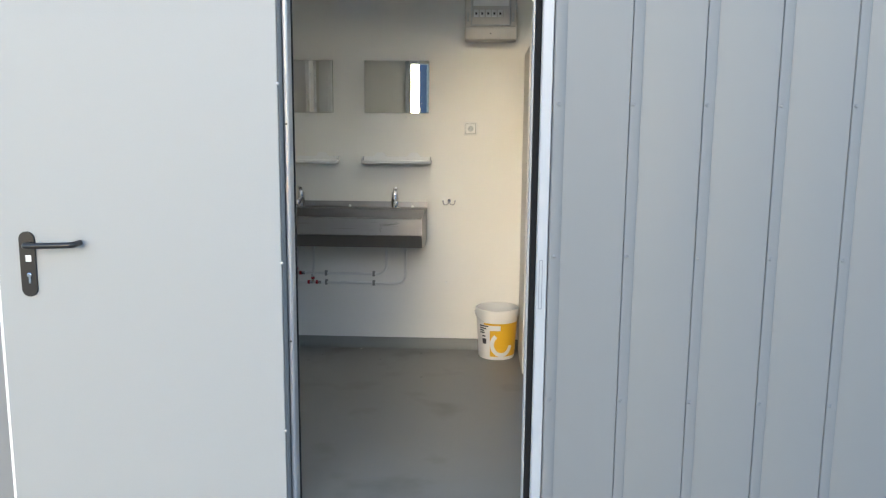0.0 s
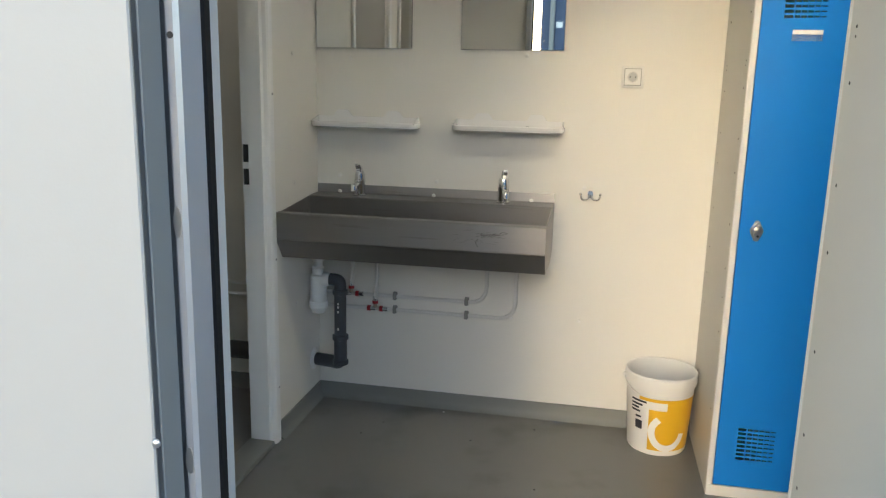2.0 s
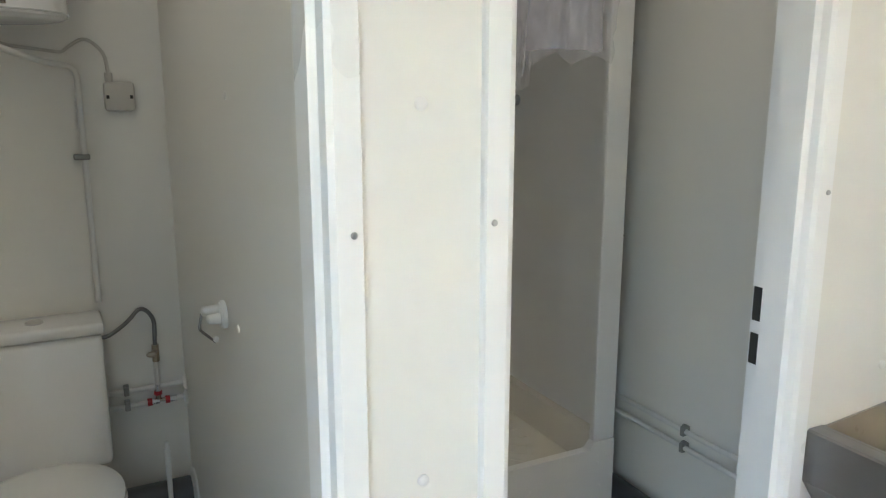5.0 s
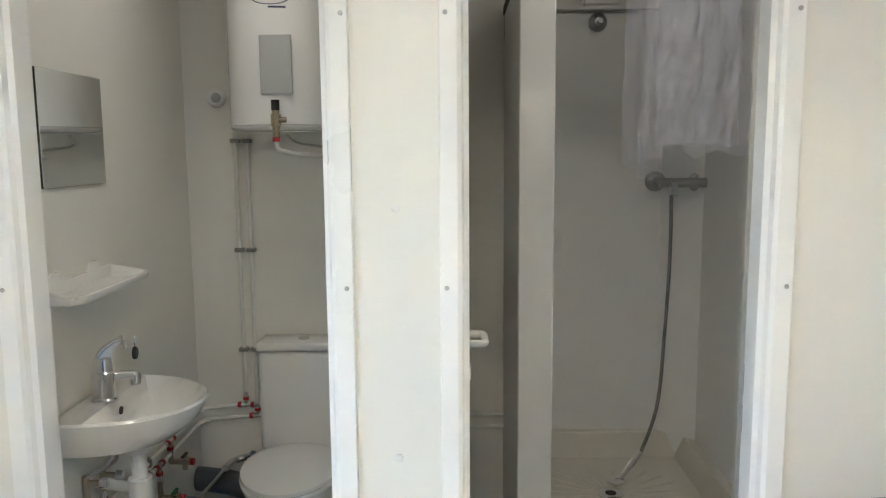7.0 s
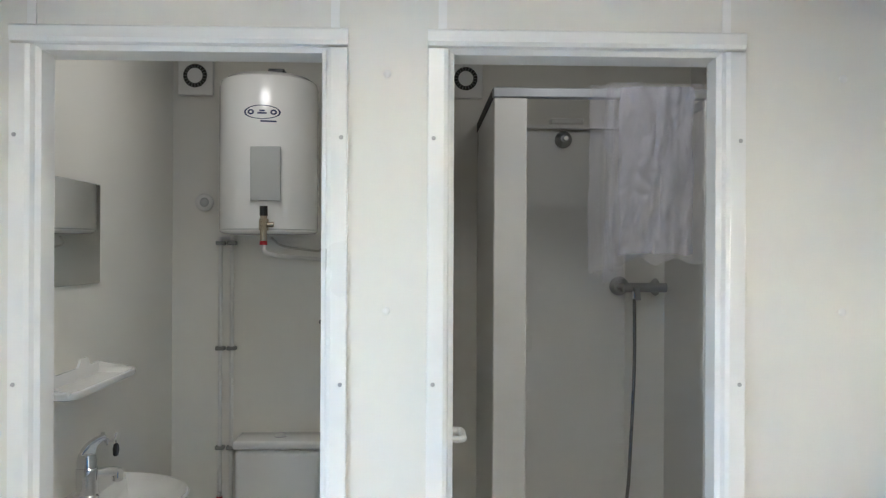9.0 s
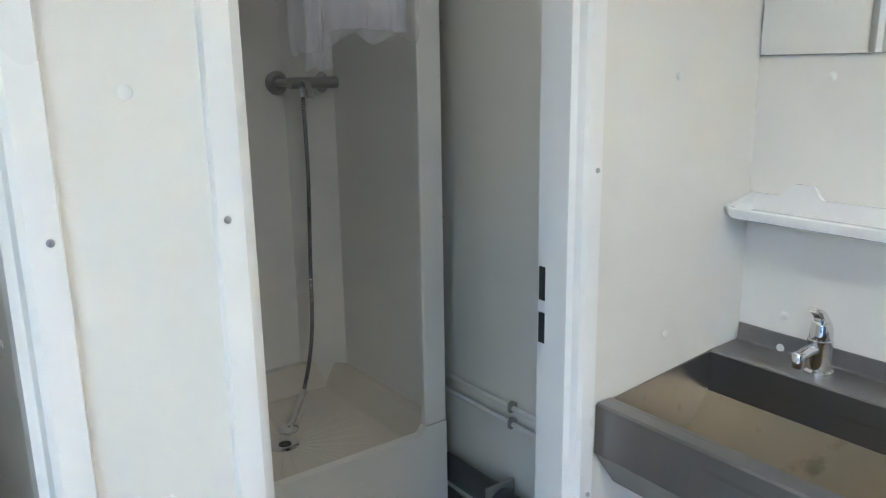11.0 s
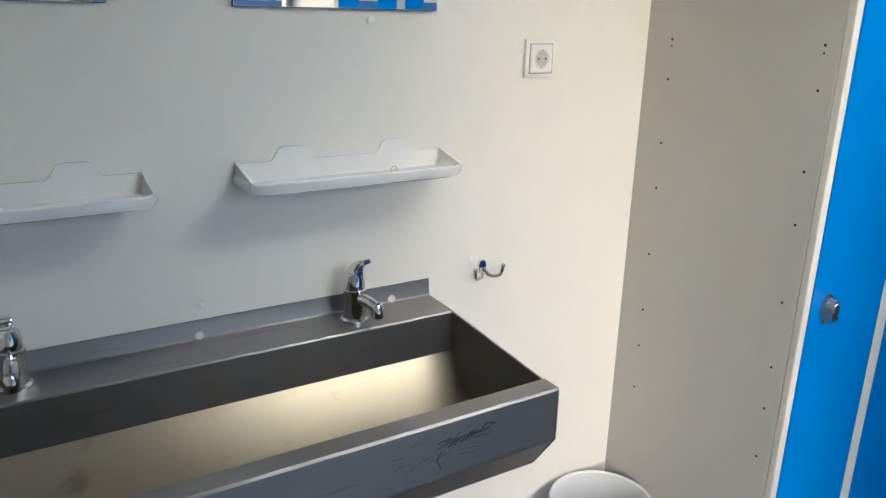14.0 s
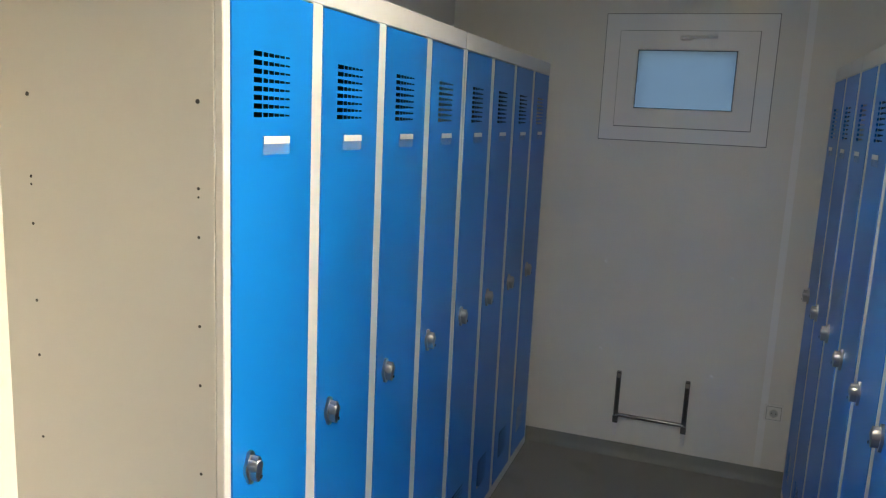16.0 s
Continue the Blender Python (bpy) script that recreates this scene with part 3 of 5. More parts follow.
u1 = locker_unit(4, (1.605, -0.489, 0), 0, "four-door steel locker with blue doors against the rear wall")
side_holes(u1, 0.0, -1)
u2 = locker_unit(4, (1.605 + 4 * LW + 0.004, -0.489, 0), 0, "four-door steel locker with blue doors beside the window wall")
u3 = locker_unit(4, (1.540 + 4 * LW, -1.722, 0), 180, "four-door steel locker with blue doors beside the entrance")
side_holes(u3, 4 * LW, 1)
u4 = locker_unit(2, (1.540 + 6 * LW + 0.008, -1.722, 0), 180, "two-door steel locker with blue doors")
u5 = locker_unit(2, (1.540 + 8 * LW + 0.012, -1.722, 0), 180, "two-door steel locker with blue doors beside the window wall")


# ---------------------------------------------------------------- wash trough
sink = thing("wash_trough", "long brushed stainless wash trough fixed to the wall", "sink", (0.003, 0, 0))
SW = 1.003
TZ = 0.902
LZ = 0.925
bm = bmesh.new()
prism(bm, [(-0.002, LZ), (-0.002, 0.962), (-0.005, 0.962), (-0.008, LZ + 0.003), (-0.011, LZ), (-0.106, LZ - 0.002), (-0.109, LZ - 0.005), (-0.109, LZ - 0.012), (-0.106, LZ - 0.010), (-0.004, LZ - 0.008)], "x", 0, SW)
part("tap_ledge", bm, STEEL, sink, "steel ledge and upstand")
bm = bmesh.new()
prism(bm, [(-0.45, TZ - 0.102), (-0.453, TZ - 0.1), (-0.453, TZ - 0.004), (-0.449, TZ), (-0.412, TZ), (-0.410, TZ - 0.003), (-0.410, TZ - 0.012), (-0.447, TZ - 0.012), (-0.447, TZ - 0.1)], "x", 0, SW)
part("front_apron", bm, STEEL, sink, "scratched steel front apron")
bm = bmesh.new()
prism(bm, [(-0.1085, LZ - 0.009), (-0.1085, 0.834), (-0.105, 0.832), (-0.105, LZ - 0.009)], "x", 0.004, SW - 0.004)
part("basin_back", bm, STEEL, sink)
bm = bmesh.new()
prism(bm, [(-0.1086, 0.834), (-0.205, 0.731), (-0.225, 0.724), (-0.385, 0.728), (-0.402, 0.737), (-0.4105, 0.80), (-0.4105, TZ - 0.008), (-0.4125, TZ - 0.008), (-0.4125, 0.80), (-0.404, 0.733), (-0.385, 0.724), (-0.22, 0.720), (-0.20, 0.727), (-0.1086, 0.828)], "x", 0.004, SW - 0.004)
part("basin", bm, STEEL_IN, sink, "glossy steel basin floor")
bm = bmesh.new()
prism(bm, [(-0.45, TZ - 0.103), (-0.397, TZ - 0.180), (-0.11, TZ - 0.2), (-0.01, TZ - 0.16), (-0.004, TZ - 0.02), (-0.012, TZ - 0.02), (-0.02, TZ - 0.155), (-0.11, TZ - 0.194), (-0.394, TZ - 0.176), (-0.445, TZ - 0.103)], "x", 0.004, SW - 0.004)
part("underside", bm, STEEL, sink)
for x0, x1 in ((0, 0.004), (SW - 0.004, SW)):
    bm = bmesh.new()
    prism(bm, [(-0.003, LZ - 0.003), (-0.003, TZ - 0.16), (-0.11, TZ - 0.2), (-0.397, TZ - 0.18), (-0.4535, TZ - 0.1), (-0.4535, TZ - 0.003), (-0.412, TZ - 0.003), (-0.109, LZ - 0.003)], "x", x0, x1)
    part("end_panel", bm, STEEL, sink)
for x in (0.099, 0.506, 0.910):
    bm = bmesh.new()
    lathe(bm, [(0.0085, -0.009), (0.0085, -0.0115), (0.006, -0.0135), (0.001, -0.014)], (x, 0.003, 0.932), seg=14, axis="y")
    part("plug_cap", bm, PLASTIC, sink, "white plastic cap")
rnd = random.Random(5)
bm = bmesh.new()
for k in range(13):
    x, z = 0.745 + rnd.uniform(-0.07, 0.09), TZ - 0.045 + rnd.uniform(-0.03, 0.02)
    tube(bm, [(x, -0.4533, z), (x + rnd.uniform(0.008, 0.04), -0.4533, z + rnd.uniform(-0.006, 0.012))], 0.0004, 4)
for k in range(10):
    x, z = 0.79 + rnd.uniform(-0.035, 0.045), TZ - 0.04 + rnd.uniform(-0.006, 0.006)
    tube(bm, [(x, -0.4533, z), (x + 0.012, -0.4533, z + 0.004)], 0.0009, 4)
for k in range(16):
    x, z = 0.770 + 0.006 * k, TZ - 0.046 + 0.0012 * k
    tube(bm, [(x, -0.4533, z + rnd.uniform(-0.006, 0.004)), (x + 0.010, -0.4533, z + rnd.uniform(-0.002, 0.008))], 0.0013, 4)
tube(bm, [(0.765, -0.4533, TZ - 0.052), (0.756, -0.4533, TZ - 0.066), (0.764, -0.4533, TZ - 0.082)], 0.0012, 4)
part("scratch", bm, SCRATCH, sink, "dark scratches in the steel")


def mixer_tap(at, turn, label):
    tap = thing("mixer_tap", label, "tap", at, turn, group="taps")
    bm = bmesh.new()
    lathe(bm, [(0.028, 0), (0.028, 0.005), (0.0235, 0.009), (0.0225, 0.05), (0.0235, 0.058), (0.0235, 0.066), (0.020, 0.069)], (0, 0, 0), 24)
    part("body", bm, CHROME, tap)
    bm = bmesh.new()
    lathe(bm, [(0.021, 0.069), (0.0215, 0.085), (0.018, 0.098), (0.009, 0.103)], (0, 0, 0), 24)
    part("cartridge_cap", bm, CHROME, tap)
    bm = bmesh.new()
    tube(bm, rounded([(0, -0.01, 0.050), (0, -0.040, 0.051), (0, -0.066, 0.045)], 0.03), 0.0115, 12)
    lathe(bm, [(0.0105, 0.024), (0.0125, 0.026), (0.0130, 0.046), (0.010, 0.053)], (0, -0.068, 0), 16)
    part("spout", bm, CHROME, tap)
    bm = bmesh.new()
    prism(bm, [(0.018, 0.084), (0.014, 0.104), (-0.002, 0.122), (-0.026, 0.134), (-0.042, 0.136), (-0.043, 0.129), (-0.026, 0.122), (-0.016, 0.108), (-0.019, 0.086)], "x", -0.0115, 0.0115)
    bmesh.ops.bevel(bm, geom=bm.edges[:], offset=0.004, segments=2, affect="EDGES")
    part("lever", bm, CHROME, tap)
    return tap


mixer_tap((0.203, -0.050, LZ - 0.001), -3, "chrome single-lever mixer tap on the steel ledge")
mixer_tap((0.804, -0.056, LZ - 0.001), 15, "chrome single-lever mixer tap turned to one side")


def wall_shelf(x0, width, z, at=None, rz=0, label="white plastic toiletry shelf with two raised lugs", depth=0.105):
    s = thing("wall_shelf", label, "shelf", at or (x0, 0, z), rz, group="toiletry shelves")
    w = width
    bm = bmesh.new()

    def outline(inset, d, corner):
        a, b = inset, w - inset
        pts = [(a, -0.001), (a, -d + corner)]
        pts += [(a + corner * (1 - math.cos(t)), -d + corner * (1 - math.sin(t))) for t in [math.pi / 2 * i / 5 for i in range(1, 6)]]
        pts += [(b - corner * (1 - math.sin(t)), -d + corner * (1 - math.cos(t))) for t in [math.pi / 2 * i / 5 for i in range(0, 6)]]
        pts += [(b, -0.001)]
        return pts
    rings = []
    for inset, d, z0, c in ((0.014, depth - 0.016, 0.0, 0.03), (0.003, depth - 0.004, 0.004, 0.034), (0.0, depth, 0.012, 0.034), (0.0, depth, 0.022, 0.034), (0.004, depth - 0.004, 0.025, 0.031), (0.010, depth - 0.009, 0.024, 0.027), (0.016, depth - 0.016, 0.009, 0.024)):
        rings.append([bm.verts.new((x, y, z0)) for x, y in outline(inset, d, c)])
    n = len(rings[0])
    for a, b in zip(rings, rings[1:]):
        for i in range(n - 1):
            bm.faces.new((a[i], a[i + 1], b[i + 1], b[i]))
    bm.faces.new(rings[0][::-1])
    bm.faces.new(rings[-1])
    bmesh.ops.recalc_face_normals(bm, faces=bm.faces)
    part("tray", bm, SHELF, s)
    bm = bmesh.new()
    top = [(0.004, 0.005), (0.004, 0.044)]
    for c in (w * 0.255, w * 0.745):
        top += [(c - 0.044, 0.044), (c - 0.036, 0.050), (c - 0.027, 0.066), (c - 0.018, 0.070), (c + 0.018, 0.070), (c + 0.027, 0.066), (c + 0.036, 0.050), (c + 0.044, 0.044)]
    top += [(w - 0.004, 0.044), (w - 0.004, 0.005)]
    prism(bm, top, "y", -0.007, -0.0005)
    part("back_plate", bm, SHELF, s)
    for x in (0.004, w - 0.010):
        bm = bmesh.new()
        prism(bm, [(-0.003, 0.004), (-depth + 0.022, 0.008), (-depth + 0.01, 0.025), (-0.03, 0.040), (-0.003, 0.046)], "x", x, x + 0.006)
        part("side_lip", bm, SHELF, s)
    return s


wall_shelf(0.003, 0.442, 1.203)
wall_shelf(0.592, 0.440, 1.204, label="white plastic toiletry shelf with a hair clip in it")
clip = thing("hair_clip", "small dark hair clip lying in the shelf", "hair clip", (0.885, -0.062, 1.2145))
bm = bmesh.new()
tube(bm, [(-0.03, 0.004, 0.002), (0.03, -0.004, 0.002)], 0.0016, 6)
tube(bm, [(-0.03, -0.004, 0.002), (0.03, 0.006, 0.003)], 0.0016, 6)
part("arm", bm, NICKEL, clip)
bm = bmesh.new()
tube(bm, [(0.004 + 0.007 * math.cos(a), 0, 0.009 + 0.007 * math.sin(a)) for a in [2 * math.pi * i / 14 for i in range(15)]], 0.0012, 6)
part("ring", bm, NICKEL, clip)


def wall_mirror(x0, x1, z0, z1):
    m = thing("wall_mirror", "frameless rectangular mirror on the wall above the shelf", "mirror", (x0, -0.001, z0), group="mirrors")
    bm = bmesh.new()
    box(bm, 0, -0.005, 0, x1 - x0, 0, z1 - z0)
    part("backing", bm, DARK, m)
    bm = bmesh.new()
    box(bm, 0.0005, -0.007, 0.0005, x1 - x0 - 0.0005, -0.0052, z1 - z0 - 0.0005, bevel=0.001)
    part("glass", bm, MIRROR, m)


wall_mirror(0.004, 0.407, 1.52, 1.842)
wall_mirror(0.607, 1.012, 1.52, 1.842)


def wall_socket(at, rz, label="white wall socket with a square frame"):
    s = thing("wall_socket", label, "socket", at, rz, group="sockets")
    boxed("frame", (-0.041, -0.010, -0.041, 0.041, -0.0005, 0.041), PLASTIC, s, bevel=0.003, seg=2)
    boxed("plate_gap", (-0.0318, -0.0108, -0.0318, 0.0318, -0.0095, 0.0318), CLIP, s)
    boxed("plate", (-0.030, -0.0135, -0.030, 0.030, -0.009, 0.030), PLASTIC, s, bevel=0.002)
    # No real hollow: grey tones of ring and disc give the well its shade.
    bm = bmesh.new()
    lathe(bm, [(0.0205, -0.0137), (0.0195, -0.0142), (0.018, -0.0139)], (0, 0, 0), 28, "y")
    well = part("well", bm, STILE, s)
    bm = bmesh.new()
    lathe(bm, [(0.0165, -0.0137), (0.0165, -0.0141), (0.001, -0.0141)], (0, 0, 0), 24, "y")
    part("well_shade", bm, GREYPLATE, s)
    for x in (-0.0095, 0.0095):
        bm = bmesh.new()
        lathe(bm, [(0.0025, -0.0138), (0.0025, -0.0146)], (x, 0, 0), 10, "y")
        part("pin_hole", bm, DARK, s)
    for z in (-0.0165, 0.0165):
        boxed("earth_contact", (-0.003, -0.015, z - 0.003, 0.003, -0.0138, z + 0.003), NICKEL, s)


wall_socket((1.277, 0, 1.426), 0)
wall_socket((XE, -1.643, 0.345), -90, "white wall socket low on the end wall")


def coat_hook(at, rz=0):
    h = thing("coat_hook", "small chrome double coat hook on the wall", "hook", at, rz)
    bm = bmesh.new()
    prism(bm, [(-0.009, -0.006), (0.009, -0.006), (0.010, 0.012), (0.006, 0.022), (-0.006, 0.022), (-0.010, 0.012)], "y", -0.008, -0.0005)
    part("plate", bm, CHROME, h)
    for s in (-1, 1):
        bm = bmesh.new()
        tube(bm, rounded([(s * 0.004, -0.008, 0.004), (s * 0.010, -0.022, -0.012), (s * 0.034, -0.032, -0.012), (s * 0.038, -0.034, 0.010)], 0.016), 0.0042, 8)
        ball(bm, (s * 0.038, -0.034, 0.012), 0.006, seg=10)
        part("arm", bm, CHROME, h)


coat_hook((1.146, 0, 0.960))

# distribution box high on the wall
db = thing("distribution_box", "grey plastic distribution box with breakers high on the wall", "fuse box", (1.235, 0, 1.955))
boxed("housing", (0, -0.10, 0, 0.312, -0.0005, 0.42), BOXGREY, db, bevel=0.012, seg=3)
boxed("lower_cover", (0.0, -0.112, 0.004, 0.312, -0.1, 0.075), BOXGREY, db, bevel=0.006, seg=2)
boxed("window_frame", (0.036, -0.108, 0.085, 0.276, -0.1, 0.30), GREYPLATE, db, bevel=0.004)
boxed("recess", (0.044, -0.1095, 0.092, 0.268, -0.108, 0.292), BOXGREY, db)
for i in range(5):
    boxed("breaker", (0.052 + i * 0.036, -0.116, 0.135, 0.083 + i * 0.036, -0.1095, 0.178), PLASTIC, db, bevel=0.002)
    boxed("toggle", (0.062 + i * 0.036, -0.122, 0.148, 0.073 + i * 0.036, -0.116, 0.160), DARK, db)
boxed("label_strip", (0.05, -0.1105, 0.20, 0.262, -0.1095, 0.235), PLASTIC, db)
for x in (0.018, 0.29):
    boxed("latch", (x - 0.006, -0.112, 0.11, x + 0.006, -0.1, 0.16), GREYPLATE, db, bevel=0.002)
bm = bmesh.new()
lathe(bm, [(0.004, -0.112), (0.004, -0.1135)], (0.156, 0, 0.038), 10, "y")
part("cover_screw", bm, DARK, db)


# ---------------------------------------------------------------- pipes under the trough
trap = thing("bottle_trap", "white plastic bottle trap with dark grey drain pipe", "drain", (0, 0, 0))
TX, TY = 0.050, -0.14
bm = bmesh.new()
lathe(bm, [(0.026, 0.72), (0.026, 0.655), (0.020, 0.652), (0.020, 0.63), (0.026, 0.627), (0.026, 0.598), (0.033, 0.592), (0.034, 0.485), (0.039, 0.48), (0.039, 0.455), (0.033, 0.447), (0.027, 0.432), (0.008, 0.425)], (TX, TY, 0), 28)
part("trap_body", bm, PLASTIC, trap)
bm = bmesh.new()
rod(bm, (TX + 0.025, TY, 0.578), (TX + 0.052, TY, 0.578), 0.030, seg=20)
part("outlet_nut", bm, PLASTIC, trap)
bm = bmesh.new()
tube(bm, rounded([(TX + 0.05, TY, 0.578), (TX + 0.096, TY, 0.578), (TX + 0.096, TY, 0.25)], 0.042, 8), 0.0255, 18)
lathe(bm, [(0.0265, 0.515), (0.032, 0.517), (0.032, 0.534), (0.0265, 0.536)], (TX + 0.096, TY, 0), 20)
part("drain_pipe", bm, GREYPIPE, trap)
bm = bmesh.new()
tube(bm, rounded([(TX + 0.096, TY, 0.33), (TX + 0.096, TY, 0.212), (TX + 0.045, TY + 0.035, 0.204), (0.0, -0.075, 0.198)], 0.04, 8), 0.0275, 18)
lathe(bm, [(0.0285, 0.318), (0.034, 0.32), (0.034, 0.338), (0.0285, 0.34)], (TX + 0.096, TY, 0), 20)
lathe(bm, [(0.0285, 0.208), (0.033, 0.21), (0.033, 0.226), (0.0285, 0.228)], (TX + 0.096, TY, 0), 20)
part("drain_elbow", bm, GREYPIPE, trap)
bm = bmesh.new()
lathe(bm, [(0.048, 0.0005), (0.048, 0.004), (0.038, 0.012), (0.028, 0.016)], (0.0, -0.072, 0.198), 28, "x")
part("wall_rosette", bm, PLASTIC, trap)
for k, z in enumerate((0.44, 0.46, 0.475, 0.365)):
    boxed("print_mark", (TX + 0.092, TY - 0.0262, z, TX + 0.098, TY - 0.0245, z + 0.01), PLASTIC, trap)


def tee(parent, at, out, up=1):
    """A press fitting on a horizontal pipe, with a branch that rises."""
    x, y, z = at
    bm = bmesh.new()
    ax = Vector(out)
    c = Vector(at)
    rod(bm, c - ax * 0.02, c + ax * 0.02, 0.0085, seg=12)
    rod(bm, c, c + Vector((0, 0, 0.024 * up)), 0.0085, seg=12)
    part("tee_body", bm, BRASS, parent)
    for a, b in ((c - ax * 0.034, c - ax * 0.02), (c + ax * 0.02, c + ax * 0.034), (c + Vector((0, 0, 0.022 * up)), c + Vector((0, 0, 0.034 * up)))):
        bm = bmesh.new()
        d = (b - a).normalized()
        rod(bm, a, b, 0.0125, seg=14)
        part("press_ring", bm, RED, parent, "red press ring")
        bm = bmesh.new()
        rod(bm, b, b + d * 0.022, 0.0105, seg=14) if d.dot(ax) > 0 or d.z * up > 0.5 else rod(bm, a - d * 0.022, a, 0.0105, seg=14)
        part("sleeve", bm, CHROME, parent)


def pipe_clip(parent, at, turn=0):
    bm = bmesh.new()
    box(bm, -0.008, -0.030, -0.015, 0.008, -0.0005, 0.015, bevel=0.003)
    box(bm, -0.0085, -0.022, 0.011, 0.0085, -0.008, 0.019, bevel=0.002)
    part("pipe_clip", bm, CLIP, parent, "grey pipe clip", at=pose(*at, 0, 0, turn))


pipes = thing("water_pipes", "white water pipes with red press fittings under the trough", "pipe")
PY, PR = -0.018, 0.0085
Z1, Z2 = 0.49, 0.43
for pts in ([(0.0, PY, Z1), (0.745, PY, Z1), (0.745, PY, 0.72)], [(0.0, PY, Z2), (0.868, PY, Z2), (0.868, PY, 0.72)]):
    bm = bmesh.new()
    tube(bm, rounded(pts, 0.075, 8), PR, 12)
    part("pipe", bm, PIPE, pipes)
for x, z in ((0.155, Z1), (0.262, Z2)):
    bm = bmesh.new()
    tube(bm, rounded([(x, PY, z + 0.03), (x + 0.012, PY - 0.01, z + 0.12), (x + 0.012, PY - 0.02, 0.72)], 0.05, 6), PR, 12)
    part("riser", bm, PIPE, pipes)
    tee(pipes, (x, PY, z), (1, 0, 0))
for x in (0.35, 0.662):
    for z in (Z1, Z2):
        pipe_clip(pipes, (x, 0, z))

# bucket with lid rim and yellow print
bucket = thing("paint_bucket", "white plastic bucket with a yellow label on the floor", "bucket", (1.462, -0.140, 0))
bm = bmesh.new()
lathe(bm, [(0.104, 0.004), (0.108, 0.0), (0.112, 0.006), (0.128, 0.262), (0.131, 0.264), (0.131, 0.272), (0.136, 0.274), (0.137, 0.312), (0.133, 0.318), (0.128, 0.314), (0.126, 0.27), (0.108, 0.012)], (0, 0, 0), 48)
part("bucket_body", bm, PLASTIC, bucket)


def wrap(bm, pts, lift=0.0008):
    """A flat shape given in arc length and height, laid round the bucket's side."""
    vs = []
    for s, z in pts:
        r = 0.112 + (z - 0.006) / 0.256 * 0.016 + lift
        a = -math.pi / 2 + s / 0.12
        vs.append(bm.verts.new((r * math.cos(a), r * math.sin(a), z)))
    bm.faces.new(vs)


def wrap_grid(bm, s0, s1, z0, z1, n=14, lift=0.0008):
    for i in range(n):
        a, b = s0 + (s1 - s0) * i / n, s0 + (s1 - s0) * (i + 1) / n
        wrap(bm, [(a, z0), (b, z0), (b, z1), (a, z1)], lift)


bm = bmesh.new()
wrap_grid(bm, -0.085, 0.20, 0.022, 0.235, 20)
part("label_print", bm, YELLOW, bucket, "yellow label")
bm = bmesh.new()
swirl = [(0.030 + 0.062 * math.cos(a), 0.10 + 0.066 * math.sin(a)) for a in [2.2 + i * 0.22 for i in range(19)]]
rims = []
for k, (a, b) in enumerate(swirl):
    (p, q), (u, w) = swirl[max(k - 1, 0)], swirl[min(k + 1, len(swirl) - 1)]
    ln = math.hypot(u - p, w - q)
    nx, nz = -(w - q) / ln * 0.013, (u - p) / ln * 0.013
    rims.append(((a - nx, b - nz), (a + nx, b + nz)))
for (a, b), (c, d) in zip(rims, rims[1:]):
    wrap(bm, [a, c, d, b], 0.0016)
bmesh.ops.remove_doubles(bm, verts=bm.verts, dist=0.0002)
part("label_swirl", bm, PLASTIC, bucket, "white swirl on the label")
for s0, s1, z0, z1, n in ((-0.085, 0.02, 0.19, 0.222, 8), (-0.085, -0.045, 0.022, 0.19, 4)):
    bm = bmesh.new()
    wrap_grid(bm, s0, s1, z0, z1, n, 0.0016)
    bmesh.ops.remove_doubles(bm, verts=bm.verts, dist=0.0002)
    part("label_band", bm, PLASTIC, bucket)
bm = bmesh.new()
for z, s0, s1 in ((0.215, -0.12, -0.055), (0.20, -0.12, -0.07), (0.186, -0.12, -0.085), (0.172, -0.12, -0.08), (0.150, -0.10, -0.075)):
    wrap_grid(bm, s0, s1, z - 0.004, z + 0.004, 5, 0.002)
wrap_grid(bm, -0.10, -0.07, 0.10, 0.135, 3, 0.002)
part("label_text", bm, INK, bucket)
bm = bmesh.new()
tube(bm, [(0.139 * math.cos(a), 0.139 * math.sin(a), 0.285 - 0.05 * abs(math.sin(a))) for a in [math.pi + math.pi * i / 20 for i in range(21)]][:7], 0.0025, 6)
ball(bm, (-0.138, -0.01, 0.285), 0.009, seg=10)
part("handle_wire", bm, PLASTIC, bucket)


# ---------------------------------------------------------------- window wall
win = thing("window_1", "small white tilt window with frosted glass", "window", kind="structure")
X = XE
def ring(bm, y0, y1, z0, z1, w, x0, x1, bevel=0.003):
    box(bm, x0, y0, z0, x1, y1, z0 + w, bevel=bevel)
    box(bm, x0, y0, z1 - w, x1, y1, z1, bevel=bevel)
    box(bm, x0, y0, z0 + w, x1, y0 + w, z1 - w, bevel=bevel)
    box(bm, x0, y1 - w, z0 + w, x1, y1, z1 - w, bevel=bevel)
bm = bmesh.new()
ring(bm, -1.475, -0.748, 1.547, 2.108, 0.095, X - 0.016, X - 0.0005, 0.0)
part("window_frame", bm, TRIM, win)
# Thin dark rings: shadow lines round frame and sash, drawn as coloured strips.
bm = bmesh.new()
ring(bm, -1.4785, -0.7445, 1.5435, 2.1115, 0.0032, X - 0.010, X - 0.0005, 0.0)
part("seal_or_shadow_line", bm, BASE, win, "grey ring coloured as the shadow line round the frame")
bm = bmesh.new()
ring(bm, -1.4065, -0.8125, 1.6075, 2.0365, 0.0033, X - 0.026, X - 0.0162, 0.0)
part("seal_or_shadow_line", bm, BASE, win)
bm = bmesh.new()
